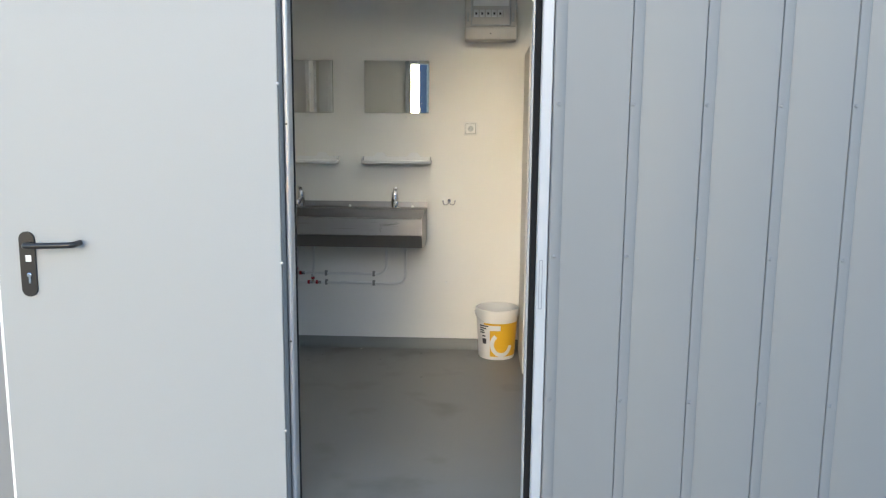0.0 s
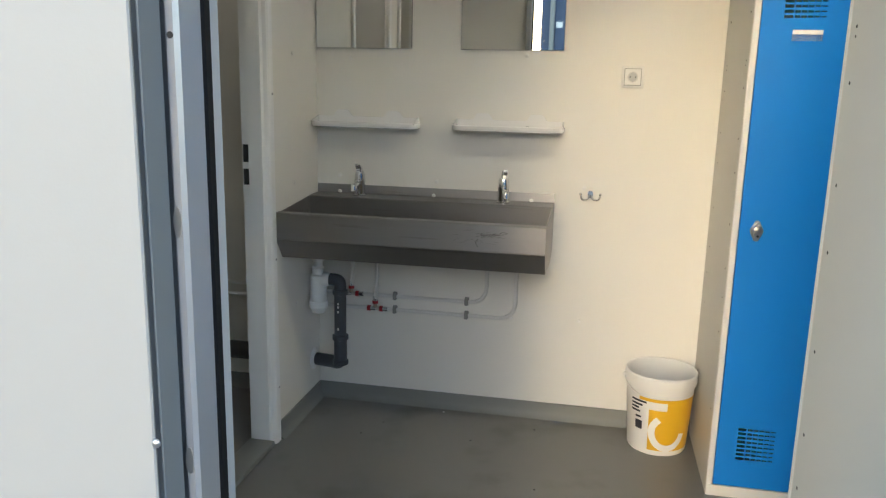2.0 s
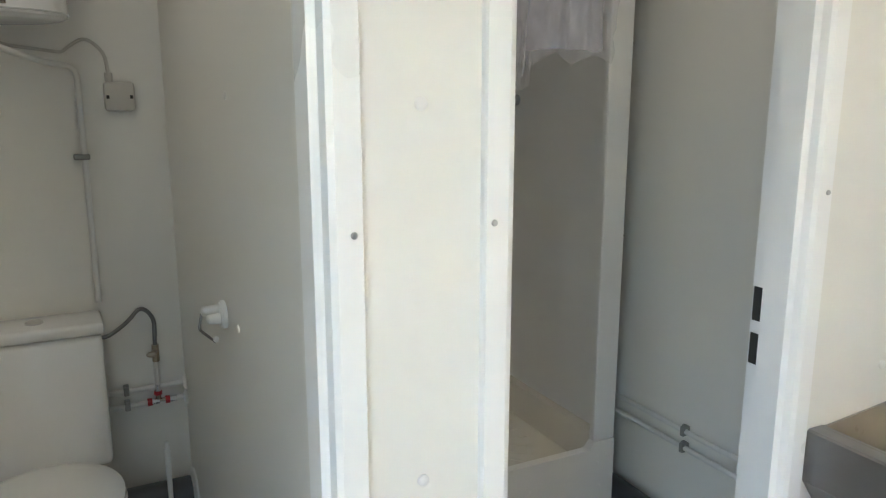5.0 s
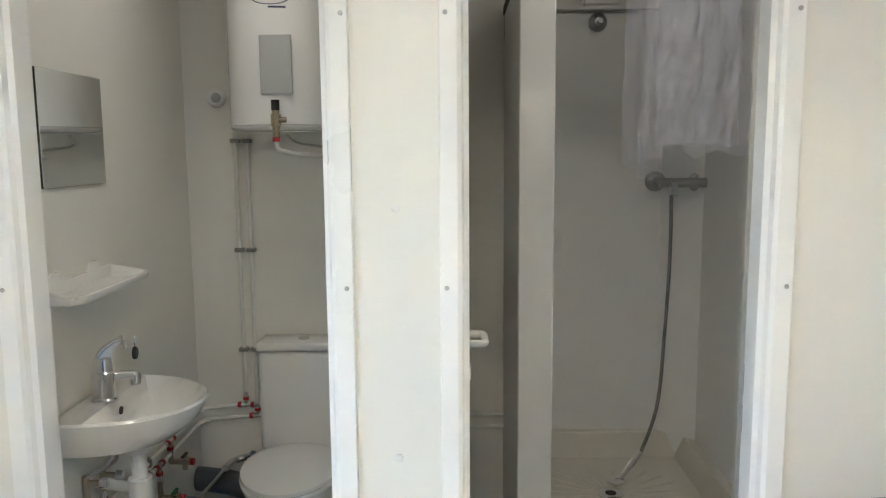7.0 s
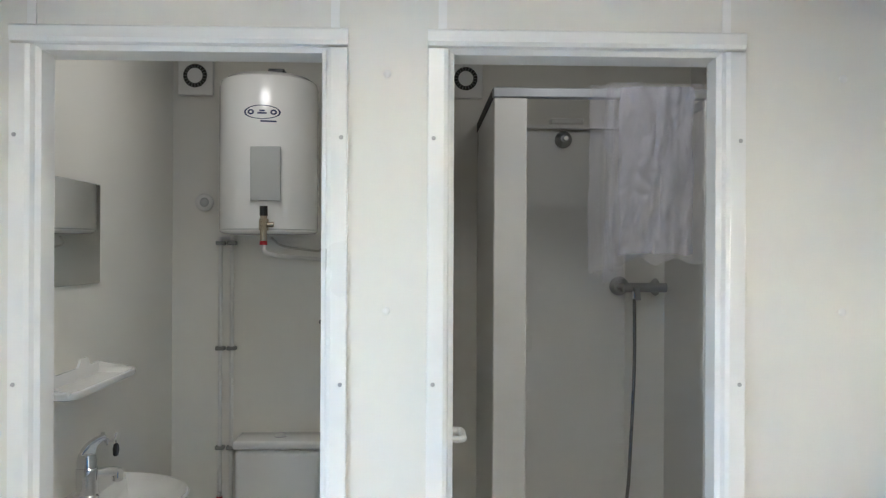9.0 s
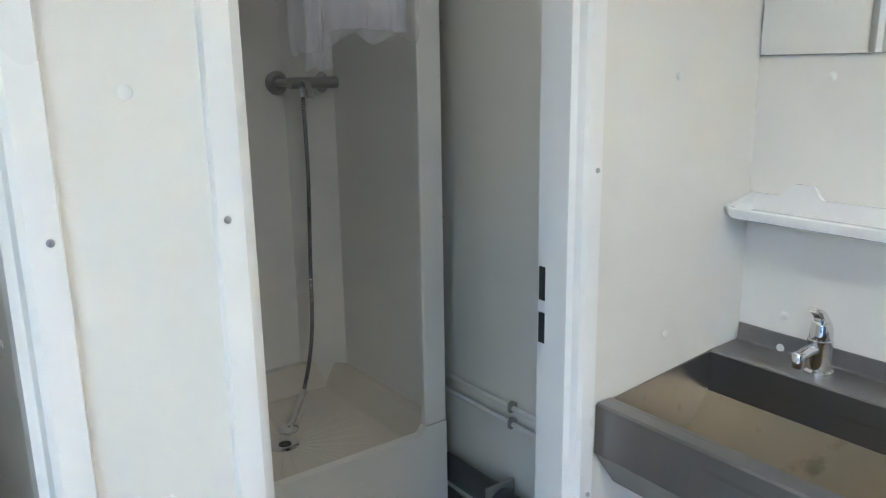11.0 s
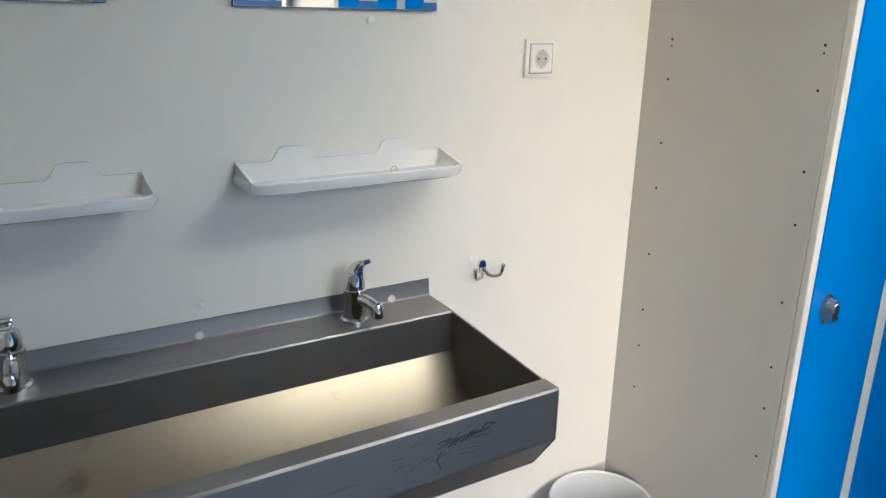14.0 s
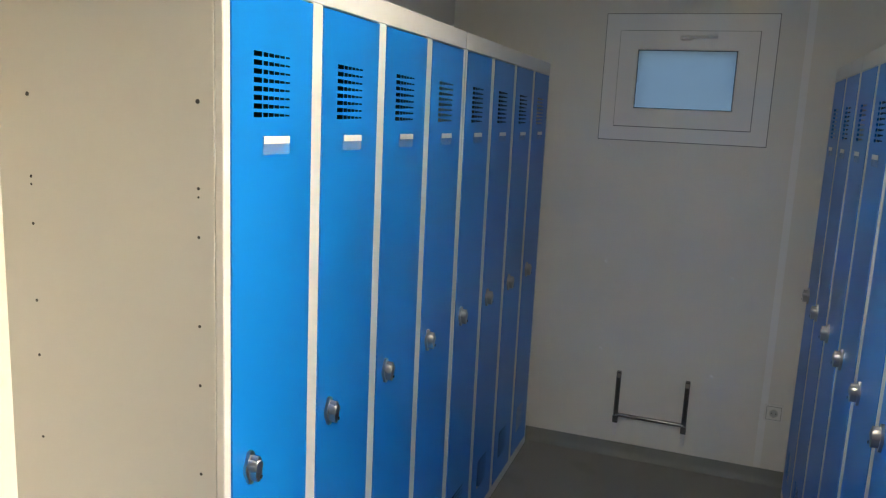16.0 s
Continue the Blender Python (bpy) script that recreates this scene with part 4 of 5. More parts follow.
ring(bm, -1.403, -0.816, 1.611, 2.033, 0.078, X - 0.042, X - 0.012, 0.0)
sash = part("sash", bm, TRIM, win)
bm = bmesh.new()
ring(bm, -1.332, -0.886, 1.68, 1.963, 0.012, X - 0.036, X - 0.02, 0.0)
part("glazing_bead", bm, PLASTIC, sash)
bm = bmesh.new()
ring(bm, -1.3205, -0.8975, 1.6915, 1.9515, 0.004, X - 0.034, X - 0.031, 0.0)
part("gasket", bm, RUBBER, sash, "black rubber gasket")
bm = bmesh.new()
ring(bm, -1.355, -0.865, 1.657, 1.993, 0.03, X - 0.012, X + 0.095, 0.0)
part("reveal", bm, TRIM, win)
bm = bmesh.new()
box(bm, X - 0.030, -1.332, 1.68, X - 0.024, -0.886, 1.963)
pane = part("pane", bm, FROST, sash, "frosted glass pane")
pane.visible_shadow = False
bm = bmesh.new()
box(bm, X - 0.056, -1.13, 1.992, X - 0.042, -1.075, 2.012, bevel=0.004)
tube(bm, rounded([(X - 0.05, -1.09, 2.002), (X - 0.075, -1.11, 2.004), (X - 0.078, -1.23, 2.008)], 0.02), 0.008, 8)
part("handle", bm, PLASTIC, sash, "white tilt handle")

br = thing("wall_bracket", "chrome folding bracket with a cross bar on the end wall", "bracket", (XE, 0, 0))
for y in (-0.940, -1.260):
    bm = bmesh.new()
    box(bm, -0.024, y - 0.011, 0.20, -0.0005, y + 0.011, 0.435, bevel=0.003)
    box(bm, -0.03, y - 0.013, 0.175, -0.0005, y + 0.013, 0.215, bevel=0.003)
    part("upright", bm, BRACKET, br)
    boxed("slot", (-0.0255, y - 0.004, 0.24, -0.0235, y + 0.004, 0.40), DARK, br)
    boxed("end_clip", (-0.027, y - 0.010, 0.405, -0.0245, y + 0.010, 0.428), CHROME, br)
    boxed("foot", (-0.02, y - 0.010, 0.108, -0.002, y + 0.010, 0.175), PLASTIC, br, "white plastic foot", bevel=0.003)
bm = bmesh.new()
rod(bm, (-0.016, -0.940, 0.215), (-0.016, -1.260, 0.215), 0.0095)
part("cross_bar", bm, BRACKET, br)


# ---------------------------------------------------------------- toilet cubicle
heater = thing("water_heater", "white cylindrical wall-hung water heater", "water heater", (-1.415, -1.745, 1.672))
heater.scale = (1.05, 1.05, 1.0)
bm = bmesh.new()
lathe(bm, [(0.14, -0.004), (0.168, 0.0), (0.178, 0.006), (0.180, 0.02), (0.180, 0.565), (0.174, 0.585), (0.15, 0.602), (0.09, 0.612), (0.01, 0.615)], (0, 0, 0), 48)
part("tank", bm, SHELF, heater)
bm = bmesh.new()
lathe(bm, [(0.1812, 0.012), (0.1818, 0.014), (0.1812, 0.016)], (0, 0, 0), 48)
part("rim_seam", bm, GREYPLATE, heater)
boxed("wall_bracket", (-0.2, -0.1, 0.3, -0.17, 0.1, 0.36), NICKEL, heater)
boxed("wall_bracket", (-0.2, -0.1, 0.1, -0.17, 0.1, 0.14), NICKEL, heater)


def on_tank(bm, a0, a1, z0, z1, r=0.1808, n=6):
    """A patch on the tank between two angles."""
    for i in range(n):
        a, b = a0 + (a1 - a0) * i / n, a0 + (a1 - a0) * (i + 1) / n
        bm.faces.new([bm.verts.new(p) for p in ((r * math.cos(a), r * math.sin(a), z0), (r * math.cos(b), r * math.sin(b), z0), (r * math.cos(b), r * math.sin(b), z1), (r * math.cos(a), r * math.sin(a), z1))])


bm = bmesh.new()
box(bm, 0.172, -0.030, 0.118, 0.186, 0.075, 0.318, bevel=0.002)
part("cover_plate", bm, GREYPLATE, heater, "grey thermostat cover")
bm = bmesh.new()
ell = [(math.cos(t), math.sin(t)) for t in [2 * math.pi * i / 28 for i in range(29)]]
for (u, v), (s, w) in zip(ell, ell[1:]):
    for r0, r1 in ((1.0, 0.90),):
        q = []
        for uu, vv, rr in ((u, v, r0), (s, w, r0), (s, w, r1), (u, v, r1)):
            a = 0.05 + uu * rr * 0.36
            q.append(bm.verts.new((0.1812 * math.cos(a), 0.1812 * math.sin(a), 0.445 + vv * rr * 0.026)))
        bm.faces.new(q)
for c in (-0.17, 0.27):
    for (u, v), (s, w) in zip(ell, ell[1:]):
        q = []
        for uu, vv, rr in ((u, v, 1.0), (s, w, 1.0), (s, w, 0.45), (u, v, 0.45)):
            a = c + uu * rr * 0.065
            q.append(bm.verts.new((0.1813 * math.cos(a), 0.1813 * math.sin(a), 0.445 + vv * rr * 0.010)))
        bm.faces.new(q)
for a0, a1, z in ((-0.04, 0.14, 0.438), (0.0, 0.10, 0.447)):
    on_tank(bm, a0, a1, z, z + 0.006, 0.1813)
on_tank(bm, 0.02, 0.33, 0.408, 0.414, 0.1813)
part("emblem", bm, NAVY, heater, "dark oval emblem")
bm = bmesh.new()
rod(bm, (0.198, 0.02, 0.062), (0.198, 0.02, 0.098), 0.014, seg=14)
part("valve_cap", bm, BLACK, heater, "black valve cap")
bm = bmesh.new()
rod(bm, (0.198, 0.02, -0.03), (0.198, 0.02, 0.062), 0.012, seg=14)
rod(bm, (0.198, 0.02, 0.03), (0.198, 0.055, 0.03), 0.010, seg=12)
rod(bm, (0.198, 0.02, 0.008), (0.198, 0.02, 0.05), 0.017, seg=8)
part("safety_valve", bm, BRASS, heater, "brass safety valve")
bm = bmesh.new()
rod(bm, (0.198, 0.02, -0.045), (0.198, 0.02, -0.03), 0.0135, seg=14)
part("press_ring", bm, RED, heater)
boxed("bleed_knob", (-0.02, 0.0, 0.61, 0.04, 0.06, 0.64), BLACK, heater, bevel=0.004)

wcp = thing("toilet_pipes", "white water pipes with red fittings on the toilet wall", "pipe")
EX = XW + 0.018
for pts in ([(-1.207, -1.724, 1.637), (-1.207, -1.724, 1.60), (-1.26, -1.68, 1.585), (EX + 0.01, -1.62, 1.575), (EX, -1.545, 1.565), (EX, -1.545, 0.87)],
            [(EX, -1.985, 1.66), (EX, -1.985, 0.58)], [(EX, -1.938, 1.66), (EX, -1.938, 0.54)],
            [(EX, -1.31, 0.571), (EX, -1.75, 0.565), (EX, -2.172, 0.53), (-0.45, -2.172, 0.53)],
            [(EX, -1.31, 0.521), (EX, -1.75, 0.515), (EX, -2.172, 0.48), (-0.45, -2.172, 0.48)]):
    bm = bmesh.new()
    tube(bm, rounded(pts, 0.06, 6), 0.0085, 12)
    part("pipe", bm, PIPE, wcp)
for y, z, u in ((-1.985, 0.545, 1), (-1.938, 0.498, 1), (-1.398, 0.521, 1)):
    tee(wcp, (EX, y, z), (0, 1, 0), u)
for y, z in ((-1.491, 0.571), (-1.491, 0.521)):
    pipe_clip(wcp, (XW, y, z), 90)
for y in (-1.985, -1.938):
    for z in (1.636, 1.197, 0.782):
        bm = bmesh.new()
        box(bm, 0.0, -0.019, -0.008, 0.03, 0.019, 0.008, bevel=0.003)
        part("pipe_clip", bm, CLIP, wcp, "grey pipe clip", at=pose(XW, y, z))
bm = bmesh.new()
box(bm, 0.0, -0.022, -0.008, 0.03, 0.022, 0.008, bevel=0.003)
part("pipe_clip", bm, CLIP, wcp, "grey pipe clip", at=pose(XW, -1.552, 1.308))
for z in (0.571, 0.521):
    bm = bmesh.new()
    lathe(bm, [(0.026, 0), (0.026, -0.004), (0.014, -0.010)], (EX, -1.31, z), 20, "y")
    part("wall_rosette", bm, PLASTIC, wcp)
bm = bmesh.new()
tube(bm, [(EX, -1.398, 0.55), (EX, -1.398, 0.655)], 0.0085, 12)
part("riser", bm, PIPE, wcp)
bm = bmesh.new()
rod(bm, (EX, -1.396, 0.655), (EX, -1.396, 0.71), 0.011, seg=12)
rod(bm, (EX, -1.396, 0.69), (EX + 0.035, -1.41, 0.692), 0.008, seg=10)
ball(bm, (EX + 0.04, -1.412, 0.692), 0.012, (0.6, 1.3, 0.8), 10)
part("stop_valve", bm, BRASS, wcp, "brass stop valve")
bm = bmesh.new()
tube(bm, rounded([(EX, -1.396, 0.71), (EX, -1.392, 0.80), (EX + 0.01, -1.43, 0.845), (EX + 0.02, -1.47, 0.80), (EX + 0.03, -1.53, 0.765), (EX + 0.03, -1.56, 0.765)], 0.05, 6), 0.0065, 10)
part("braided_hose", bm, HOSE, wcp, "dark braided steel hose")
# tees and stop valves under the basin
for x, z, u in ((-1.25, 0.53, -1), (-1.14, 0.48, -1), (-0.72, 0.53, 1), (-0.62, 0.48, 1)):
    tee(wcp, (x, -2.172, z), (1, 0, 0), u)
for x, z in ((-1.05, 0.53), (-1.05, 0.48)):
    pipe_clip(wcp, (x, YF, z), 180)
for x, z, top, grip, word in ((-1.25, 0.45, 0.50, BLACK, "black"), (-1.14, 0.36, 0.45, GREEN, "green")):
    bm = bmesh.new()
    rod(bm, (x, -2.172, top), (x, -2.172, z), 0.0095, seg=12)
    rod(bm, (x, -2.175, z), (x, -2.095, z), 0.0115, seg=8)
    rod(bm, (x, -2.125, z), (x, -2.105, z), 0.017, seg=6)
    rod(bm, (x, -2.12, z + 0.022), (x, -2.12, z - 0.03), 0.010, seg=12)
    part("stop_valve", bm, BRASS, wcp, "brass stop valve")
    bm = bmesh.new()
    box(bm, x - 0.024, -2.128, z + 0.021, x + 0.024, -2.114, z + 0.029, bevel=0.003)
    part("valve_handle", bm, grip, wcp, word + " valve handle")
    bm = bmesh.new()
    rod(bm, (x, -2.098, z), (x, -2.085, z), 0.013, seg=14)
    part("press_ring", bm, RED, wcp, "red press ring")
for x, z, low in ((-0.72, 0.635, 0.55), (-0.62, 0.655, 0.50)):
    bm = bmesh.new()
    rod(bm, (x, -2.172, z + 0.02), (x, -2.172, low), 0.010, seg=12)
    rod(bm, (x, -2.172, z), (x, -2.125, z), 0.009, seg=12)
    part("stop_valve", bm, BRASS, wcp, "brass stop valve")
    bm = bmesh.new()
    rod(bm, (x, -2.128, z), (x, -2.108, z), 0.016, 0.013, seg=10)
    part("valve_handle", bm, CHROME, wcp, "chrome valve handle")
for pts in ([(-0.72, -2.165, 0.655), (-0.715, -2.13, 0.68), (-0.69, -2.11, 0.70), (-0.67, -2.10, 0.745)], [(-0.62, -2.165, 0.675), (-0.625, -2.13, 0.69), (-0.64, -2.11, 0.71), (-0.645, -2.10, 0.745)],
            [(-1.14, -2.09, 0.36), (-1.20, -2.06, 0.33), (-1.38, -2.06, 0.31), (-1.52, -2.05, 0.315)]):
    bm = bmesh.new()
    tube(bm, rounded(pts, 0.06, 6), 0.0065, 10)
    part("supply_hose", bm, NICKEL, wcp, "braided steel hose")

bm = bmesh.new()
tube(bm, rounded([(-1.50, -2.05, 0.315), (-1.575, -2.04, 0.315), (-1.60, -1.99, 0.32), (-1.56, -1.95, 0.35)], 0.04, 6), 0.015, 14)
part("inlet_elbow", bm, CHROME, wcp, "chrome inlet elbow")

drain = thing("waste_pipe", "dark grey waste pipe along the toilet wall", "pipe")
bm = bmesh.new()
tube(bm, rounded([(XW + 0.07, -1.31, 0.21), (XW + 0.07, -1.62, 0.21), (XW + 0.12, -1.72, 0.20)], 0.08, 6), 0.052, 20)
part("pipe", bm, GREYPIPE, drain)
bm = bmesh.new()
lathe(bm, [(0.075, 0), (0.075, -0.006), (0.056, -0.014)], (XW + 0.07, -1.31, 0.21), 28, "y")
part("wall_rosette", bm, PLASTIC, drain)
bm = bmesh.new()
tube(bm, rounded([(XW + 0.06, -2.19, 0.24), (XW + 0.10, -2.02, 0.24), (XW + 0.16, -1.85, 0.19)], 0.06, 6), 0.05, 18)
part("pipe", bm, GREYPIPE, drain)

# toilet
wc = thing("toilet", "white porcelain close-coupled toilet with lowered lid", "toilet", (XW, -1.72, 0))
bm = bmesh.new()
box(bm, 0.012, -0.172, 0.40, 0.165, 0.172, 0.808, bevel=0.022, seg=3)
part("cistern", bm, CERAMIC, wc)
bm = bmesh.new()
box(bm, 0.008, -0.178, 0.810, 0.172, 0.178, 0.846, bevel=0.012, seg=3)
part("cistern_lid", bm, CERAMIC, wc)
bm = bmesh.new()
lathe(bm, [(0.024, 0.846), (0.024, 0.850), (0.018, 0.854), (0.002, 0.855)], (0.09, 0, 0), 24)
part("flush_button", bm, CHROME, wc, "chrome flush button")


def oval(bm, levels, cx, n=36):
    """Stacked egg-shaped rings: (half length, half width, shift, height)."""
    rings = []
    for a, b, sh, z in levels:
        ring_pts = []
        for i in range(n):
            t = 2 * math.pi * i / n
            x = math.cos(t)
            ring_pts.append(bm.verts.new((cx + sh + a * x, b * math.sin(t) * (1 - 0.10 * x), z)))
        rings.append(ring_pts)
    for p, q in zip(rings, rings[1:]):
        for i in range(n):
            bm.faces.new((p[i], p[(i + 1) % n], q[(i + 1) % n], q[i]))
    bm.faces.new(rings[0])
    bm.faces.new(rings[-1])
    bmesh.ops.recalc_face_normals(bm, faces=bm.faces)


bm = bmesh.new()
oval(bm, [(0.20, 0.11, -0.06, 0.0), (0.20, 0.105, -0.06, 0.06), (0.19, 0.11, -0.05, 0.16), (0.215, 0.15, -0.01, 0.28), (0.235, 0.178, 0.0, 0.37), (0.235, 0.18, 0.0, 0.395)], 0.385)
box(bm, 0.03, -0.12, 0.30, 0.25, 0.12, 0.42, bevel=0.02, seg=2)
part("bowl", bm, CERAMIC, wc)
bm = bmesh.new()
oval(bm, [(0.235, 0.186, 0.0, 0.397), (0.240, 0.190, 0.0, 0.402), (0.240, 0.190, 0.0, 0.412), (0.235, 0.186, 0.0, 0.416)], 0.39)
part("seat", bm, SHELF, wc)
bm = bmesh.new()
oval(bm, [(0.232, 0.183, 0.0, 0.418), (0.238, 0.188, 0.0, 0.422), (0.236, 0.186, 0.0, 0.434), (0.20, 0.155, 0.0, 0.443), (0.05, 0.04, 0.0, 0.447)], 0.39)
part("lid", bm, SHELF, wc)

brush = thing("toilet_brush", "white toilet brush in a white holder on the floor", "toilet brush", (-1.45, -1.40, 0))
bm = bmesh.new()
lathe(bm, [(0.05, 0), (0.055, 0.004), (0.055, 0.02), (0.045, 0.03), (0.045, 0.15), (0.05, 0.155), (0.042, 0.155), (0.04, 0.03)], (0, 0, 0), 24)
part("holder", bm, PLASTIC, brush)
bm = bmesh.new()
lathe(bm, [(0.010, 0.12), (0.0075, 0.20), (0.012, 0.24), (0.007, 0.26), (0.009, 0.42), (0.005, 0.45)], (0, 0, 0), 14)
part("handle", bm, PLASTIC, brush)

roll = thing("toilet_roll_holder", "white plastic toilet roll holder with a bent wire arm", "holder", (-0.852, -1.31, 1.003))
bm = bmesh.new()
prism(bm, [(0.034 * math.cos(a), 0.032 * math.sin(a) * (1.05 if math.sin(a) > 0 else 0.95)) for a in [2 * math.pi * i / 24 for i in range(24)]], "y", -0.014, -0.0005)
bmesh.ops.bevel(bm, geom=[e for e in bm.edges if all(abs(v.co.y + 0.014) < 1e-5 for v in e.verts)], offset=0.004, segments=2, affect="EDGES")
part("mount", bm, PLASTIC, roll)
for x, y, z in ((-0.012, -0.045, 0.010), (0.010, -0.038, -0.004)):
    bm = bmesh.new()
    rod(bm, (x, -0.012, z), (x, y, z), 0.013, 0.011, seg=14)
    ball(bm, (x, y, z), 0.011, (1, 0.7, 1), 12)
    part("boss", bm, PLASTIC, roll)
bm = bmesh.new()
tube(bm, rounded([(-0.012, -0.05, 0.006), (-0.010, -0.058, -0.030), (0.026, -0.030, -0.052)], 0.008), 0.0032, 8)
part("arm", bm, HOSE, roll, "bent dark wire")
bm = bmesh.new()
ball(bm, (0.027, -0.029, -0.046), 0.0065, (1, 1, 1.1), 10)
part("tip", bm, PLASTIC, roll)

jb = thing("junction_box", "grey plastic junction box with a cable on the wall", "junction box", (XW, -1.437, 1.438))
boxed("housing", (0.001, -0.042, 0, 0.035, 0.042, 0.084), BOXGREY, jb, bevel=0.01, seg=2)
for y in (-0.032, 0.032):
    boxed("screw", (0.034, y - 0.004, 0.036, 0.037, y + 0.004, 0.046), DARK, jb)
bm = bmesh.new()
rod(bm, (0.018, -0.025, 0.084), (0.018, -0.025, 0.11), 0.011, seg=12)
part("gland", bm, BOXGREY, jb)
bm = bmesh.new()
tube(bm, rounded([(0.018, -0.025, 0.10), (0.014, -0.03, 0.17), (0.010, -0.08, 0.21), (0.010, -0.125, 0.18), (0.012, -0.14, 0.165), (0.012, -0.30, 0.185), (0.10, -0.32, 0.22)], 0.05, 6), 0.0048, 10)
part("cable", bm, BOXGREY, jb, "grey cable")

det = thing("presence_detector", "round white presence detector on the wall", "detector", (XW, -2.056, 1.806))
bm = bmesh.new()
lathe(bm, [(0.037, 0.0005), (0.037, 0.012), (0.030, 0.02), (0.022, 0.022)], (0, 0, 0), 28, "x")
part("body", bm, PLASTIC, det)
bm = bmesh.new()
ball(bm, (0.02, 0.003, 0), 0.02, (0.7, 1, 1), 16)
part("lens", bm, GREYPLATE, det, "grey lens")


def fan(at):
    f = thing("extractor_fan", "white square extractor fan with round grille", "fan", at, group="fans")
    boxed("housing", (0.001, -0.072, 0, 0.035, 0.072, 0.15), PLASTIC, f, bevel=0.008, seg=2)
    bm = bmesh.new()
    lathe(bm, [(0.049, 0.0355), (0.049, 0.0362)], (0, 0, 0.08), 32, "x")
    part("opening", bm, DARK, f, "dark ring opening")
    for k in range(20):
        a = 2 * math.pi * k / 20
        bm = bmesh.new()
        tube(bm, [(0.038, 0.029 * math.cos(a), 0.08 + 0.029 * math.sin(a)), (0.038, 0.048 * math.cos(a), 0.08 + 0.048 * math.sin(a))], 0.0016, 6)
        part("fin", bm, CLIP, f)
    bm = bmesh.new()
    lathe(bm, [(0.031, 0.0364), (0.031, 0.041), (0.028, 0.043), (0.004, 0.044)], (0, 0, 0.08), 28, "x")
    part("hub", bm, PLASTIC, f)
    bm = bmesh.new()
    lathe(bm, [(0.0525, 0.0352), (0.0525, 0.0385), (0.0495, 0.0385), (0.0492, 0.0352)], (0, 0, 0.08), 32, "x")
    part("ring", bm, PLASTIC, f)


fan((XW, -2.089, 2.250))
fan((XW, -0.965, 2.250))

# basin on the front wall
basin = thing("washbasin", "small rounded white porcelain washbasin on the wall", "washbasin", (-0.70, YF, 0.050))
bm = bmesh.new()


def half_ring(w, d, z, back=0.0):
    pts = []
    for i in range(25):
        t = math.pi * i / 24
        pts.append(bm.verts.new((w * math.cos(t) * (1.0 if abs(math.cos(t)) < 0.9 else 0.995), back + d * math.sin(t) ** 0.8, z)))
    return pts


rings = [half_ring(0.11, 0.15, 0.70, 0.002), half_ring(0.19, 0.26, 0.725, 0.002), half_ring(0.22, 0.322, 0.775, 0.002), half_ring(0.232, 0.345, 0.825, 0.002), half_ring(0.228, 0.339, 0.833, 0.003),
         half_ring(0.215, 0.250, 0.830, 0.085), half_ring(0.200, 0.225, 0.80, 0.095), half_ring(0.165, 0.175, 0.762, 0.115), half_ring(0.09, 0.09, 0.738, 0.16), half_ring(0.03, 0.03, 0.733, 0.19)]
for p, q in zip(rings, rings[1:]):
    for i in range(24):
        bm.faces.new((p[i], p[i + 1], q[i + 1], q[i]))
    bm.faces.new((p[24], p[0], q[0], q[24]))
bm.faces.new(rings[0])
bm.faces.new(rings[-1])
bmesh.ops.recalc_face_normals(bm, faces=bm.faces)
part("bowl", bm, CERAMIC, basin)
bm = bmesh.new()
lathe(bm, [(0.012, 0), (0.012, 0.003), (0.008, 0.003)], (0.02, 0.105, 0.80), 14, "y")
part("overflow", bm, DARK, basin)
bm = bmesh.new()
lathe(bm, [(0.034, 0.70), (0.036, 0.675), (0.022, 0.668), (0.022, 0.60), (0.034, 0.595), (0.036, 0.40), (0.03, 0.38), (0.01, 0.375)], (0.02, 0.15, 0), 24)
part("trap", bm, PLASTIC, basin, "white plastic trap")
bm = bmesh.new()
tube(bm, [(0.02, 0.15, 0.56), (-0.02, 0.0, 0.56)], 0.016, 12)
part("waste", bm, PLASTIC, basin)
tp = mixer_tap((-0.672, YF + 0.065, 0.882), 222, "chrome single-lever mixer tap on the washbasin")
tp.scale = (1.3, 1.3, 1.3)
wall_shelf(0, 0.46, 0, at=(-0.443, YF, 1.205), rz=180, depth=0.13, label="white plastic toiletry shelf above the washbasin")
wm = thing("wall_mirror", "frameless mirror above the washbasin", "mirror", (-0.535, YF + 0.001, 1.502), 180, group="mirrors")
boxed("backing", (0, -0.005, 0, 0.36, 0, 0.315), DARK, wm)
boxed("glass", (0.0005, -0.007, 0.0005, 0.3595, -0.0052, 0.3145), MIRROR, wm, bevel=0.001)
hk = thing("coat_hook", "small chrome double hook beside the washbasin", "hook", (-0.93, YF, 0.99), 180)
bm = bmesh.new()
prism(bm, [(-0.009, -0.006), (0.009, -0.006), (0.010, 0.012), (0.006, 0.022), (-0.006, 0.022), (-0.010, 0.012)], "y", -0.008, -0.0005)
part("plate", bm, CHROME, hk)
for s in (-1, 1):
    bm = bmesh.new()
    tube(bm, rounded([(s * 0.004, -0.008, 0.004), (s * 0.010, -0.022, -0.012), (s * 0.034, -0.032, -0.012), (s * 0.038, -0.034, 0.010)], 0.016), 0.0042, 8)
    part("arm", bm, CHROME, hk)
tag = thing("key_tag", "black tag hanging from the hook", "tag", (-0.965, YF + 0.033, 0.968))
bm = bmesh.new()
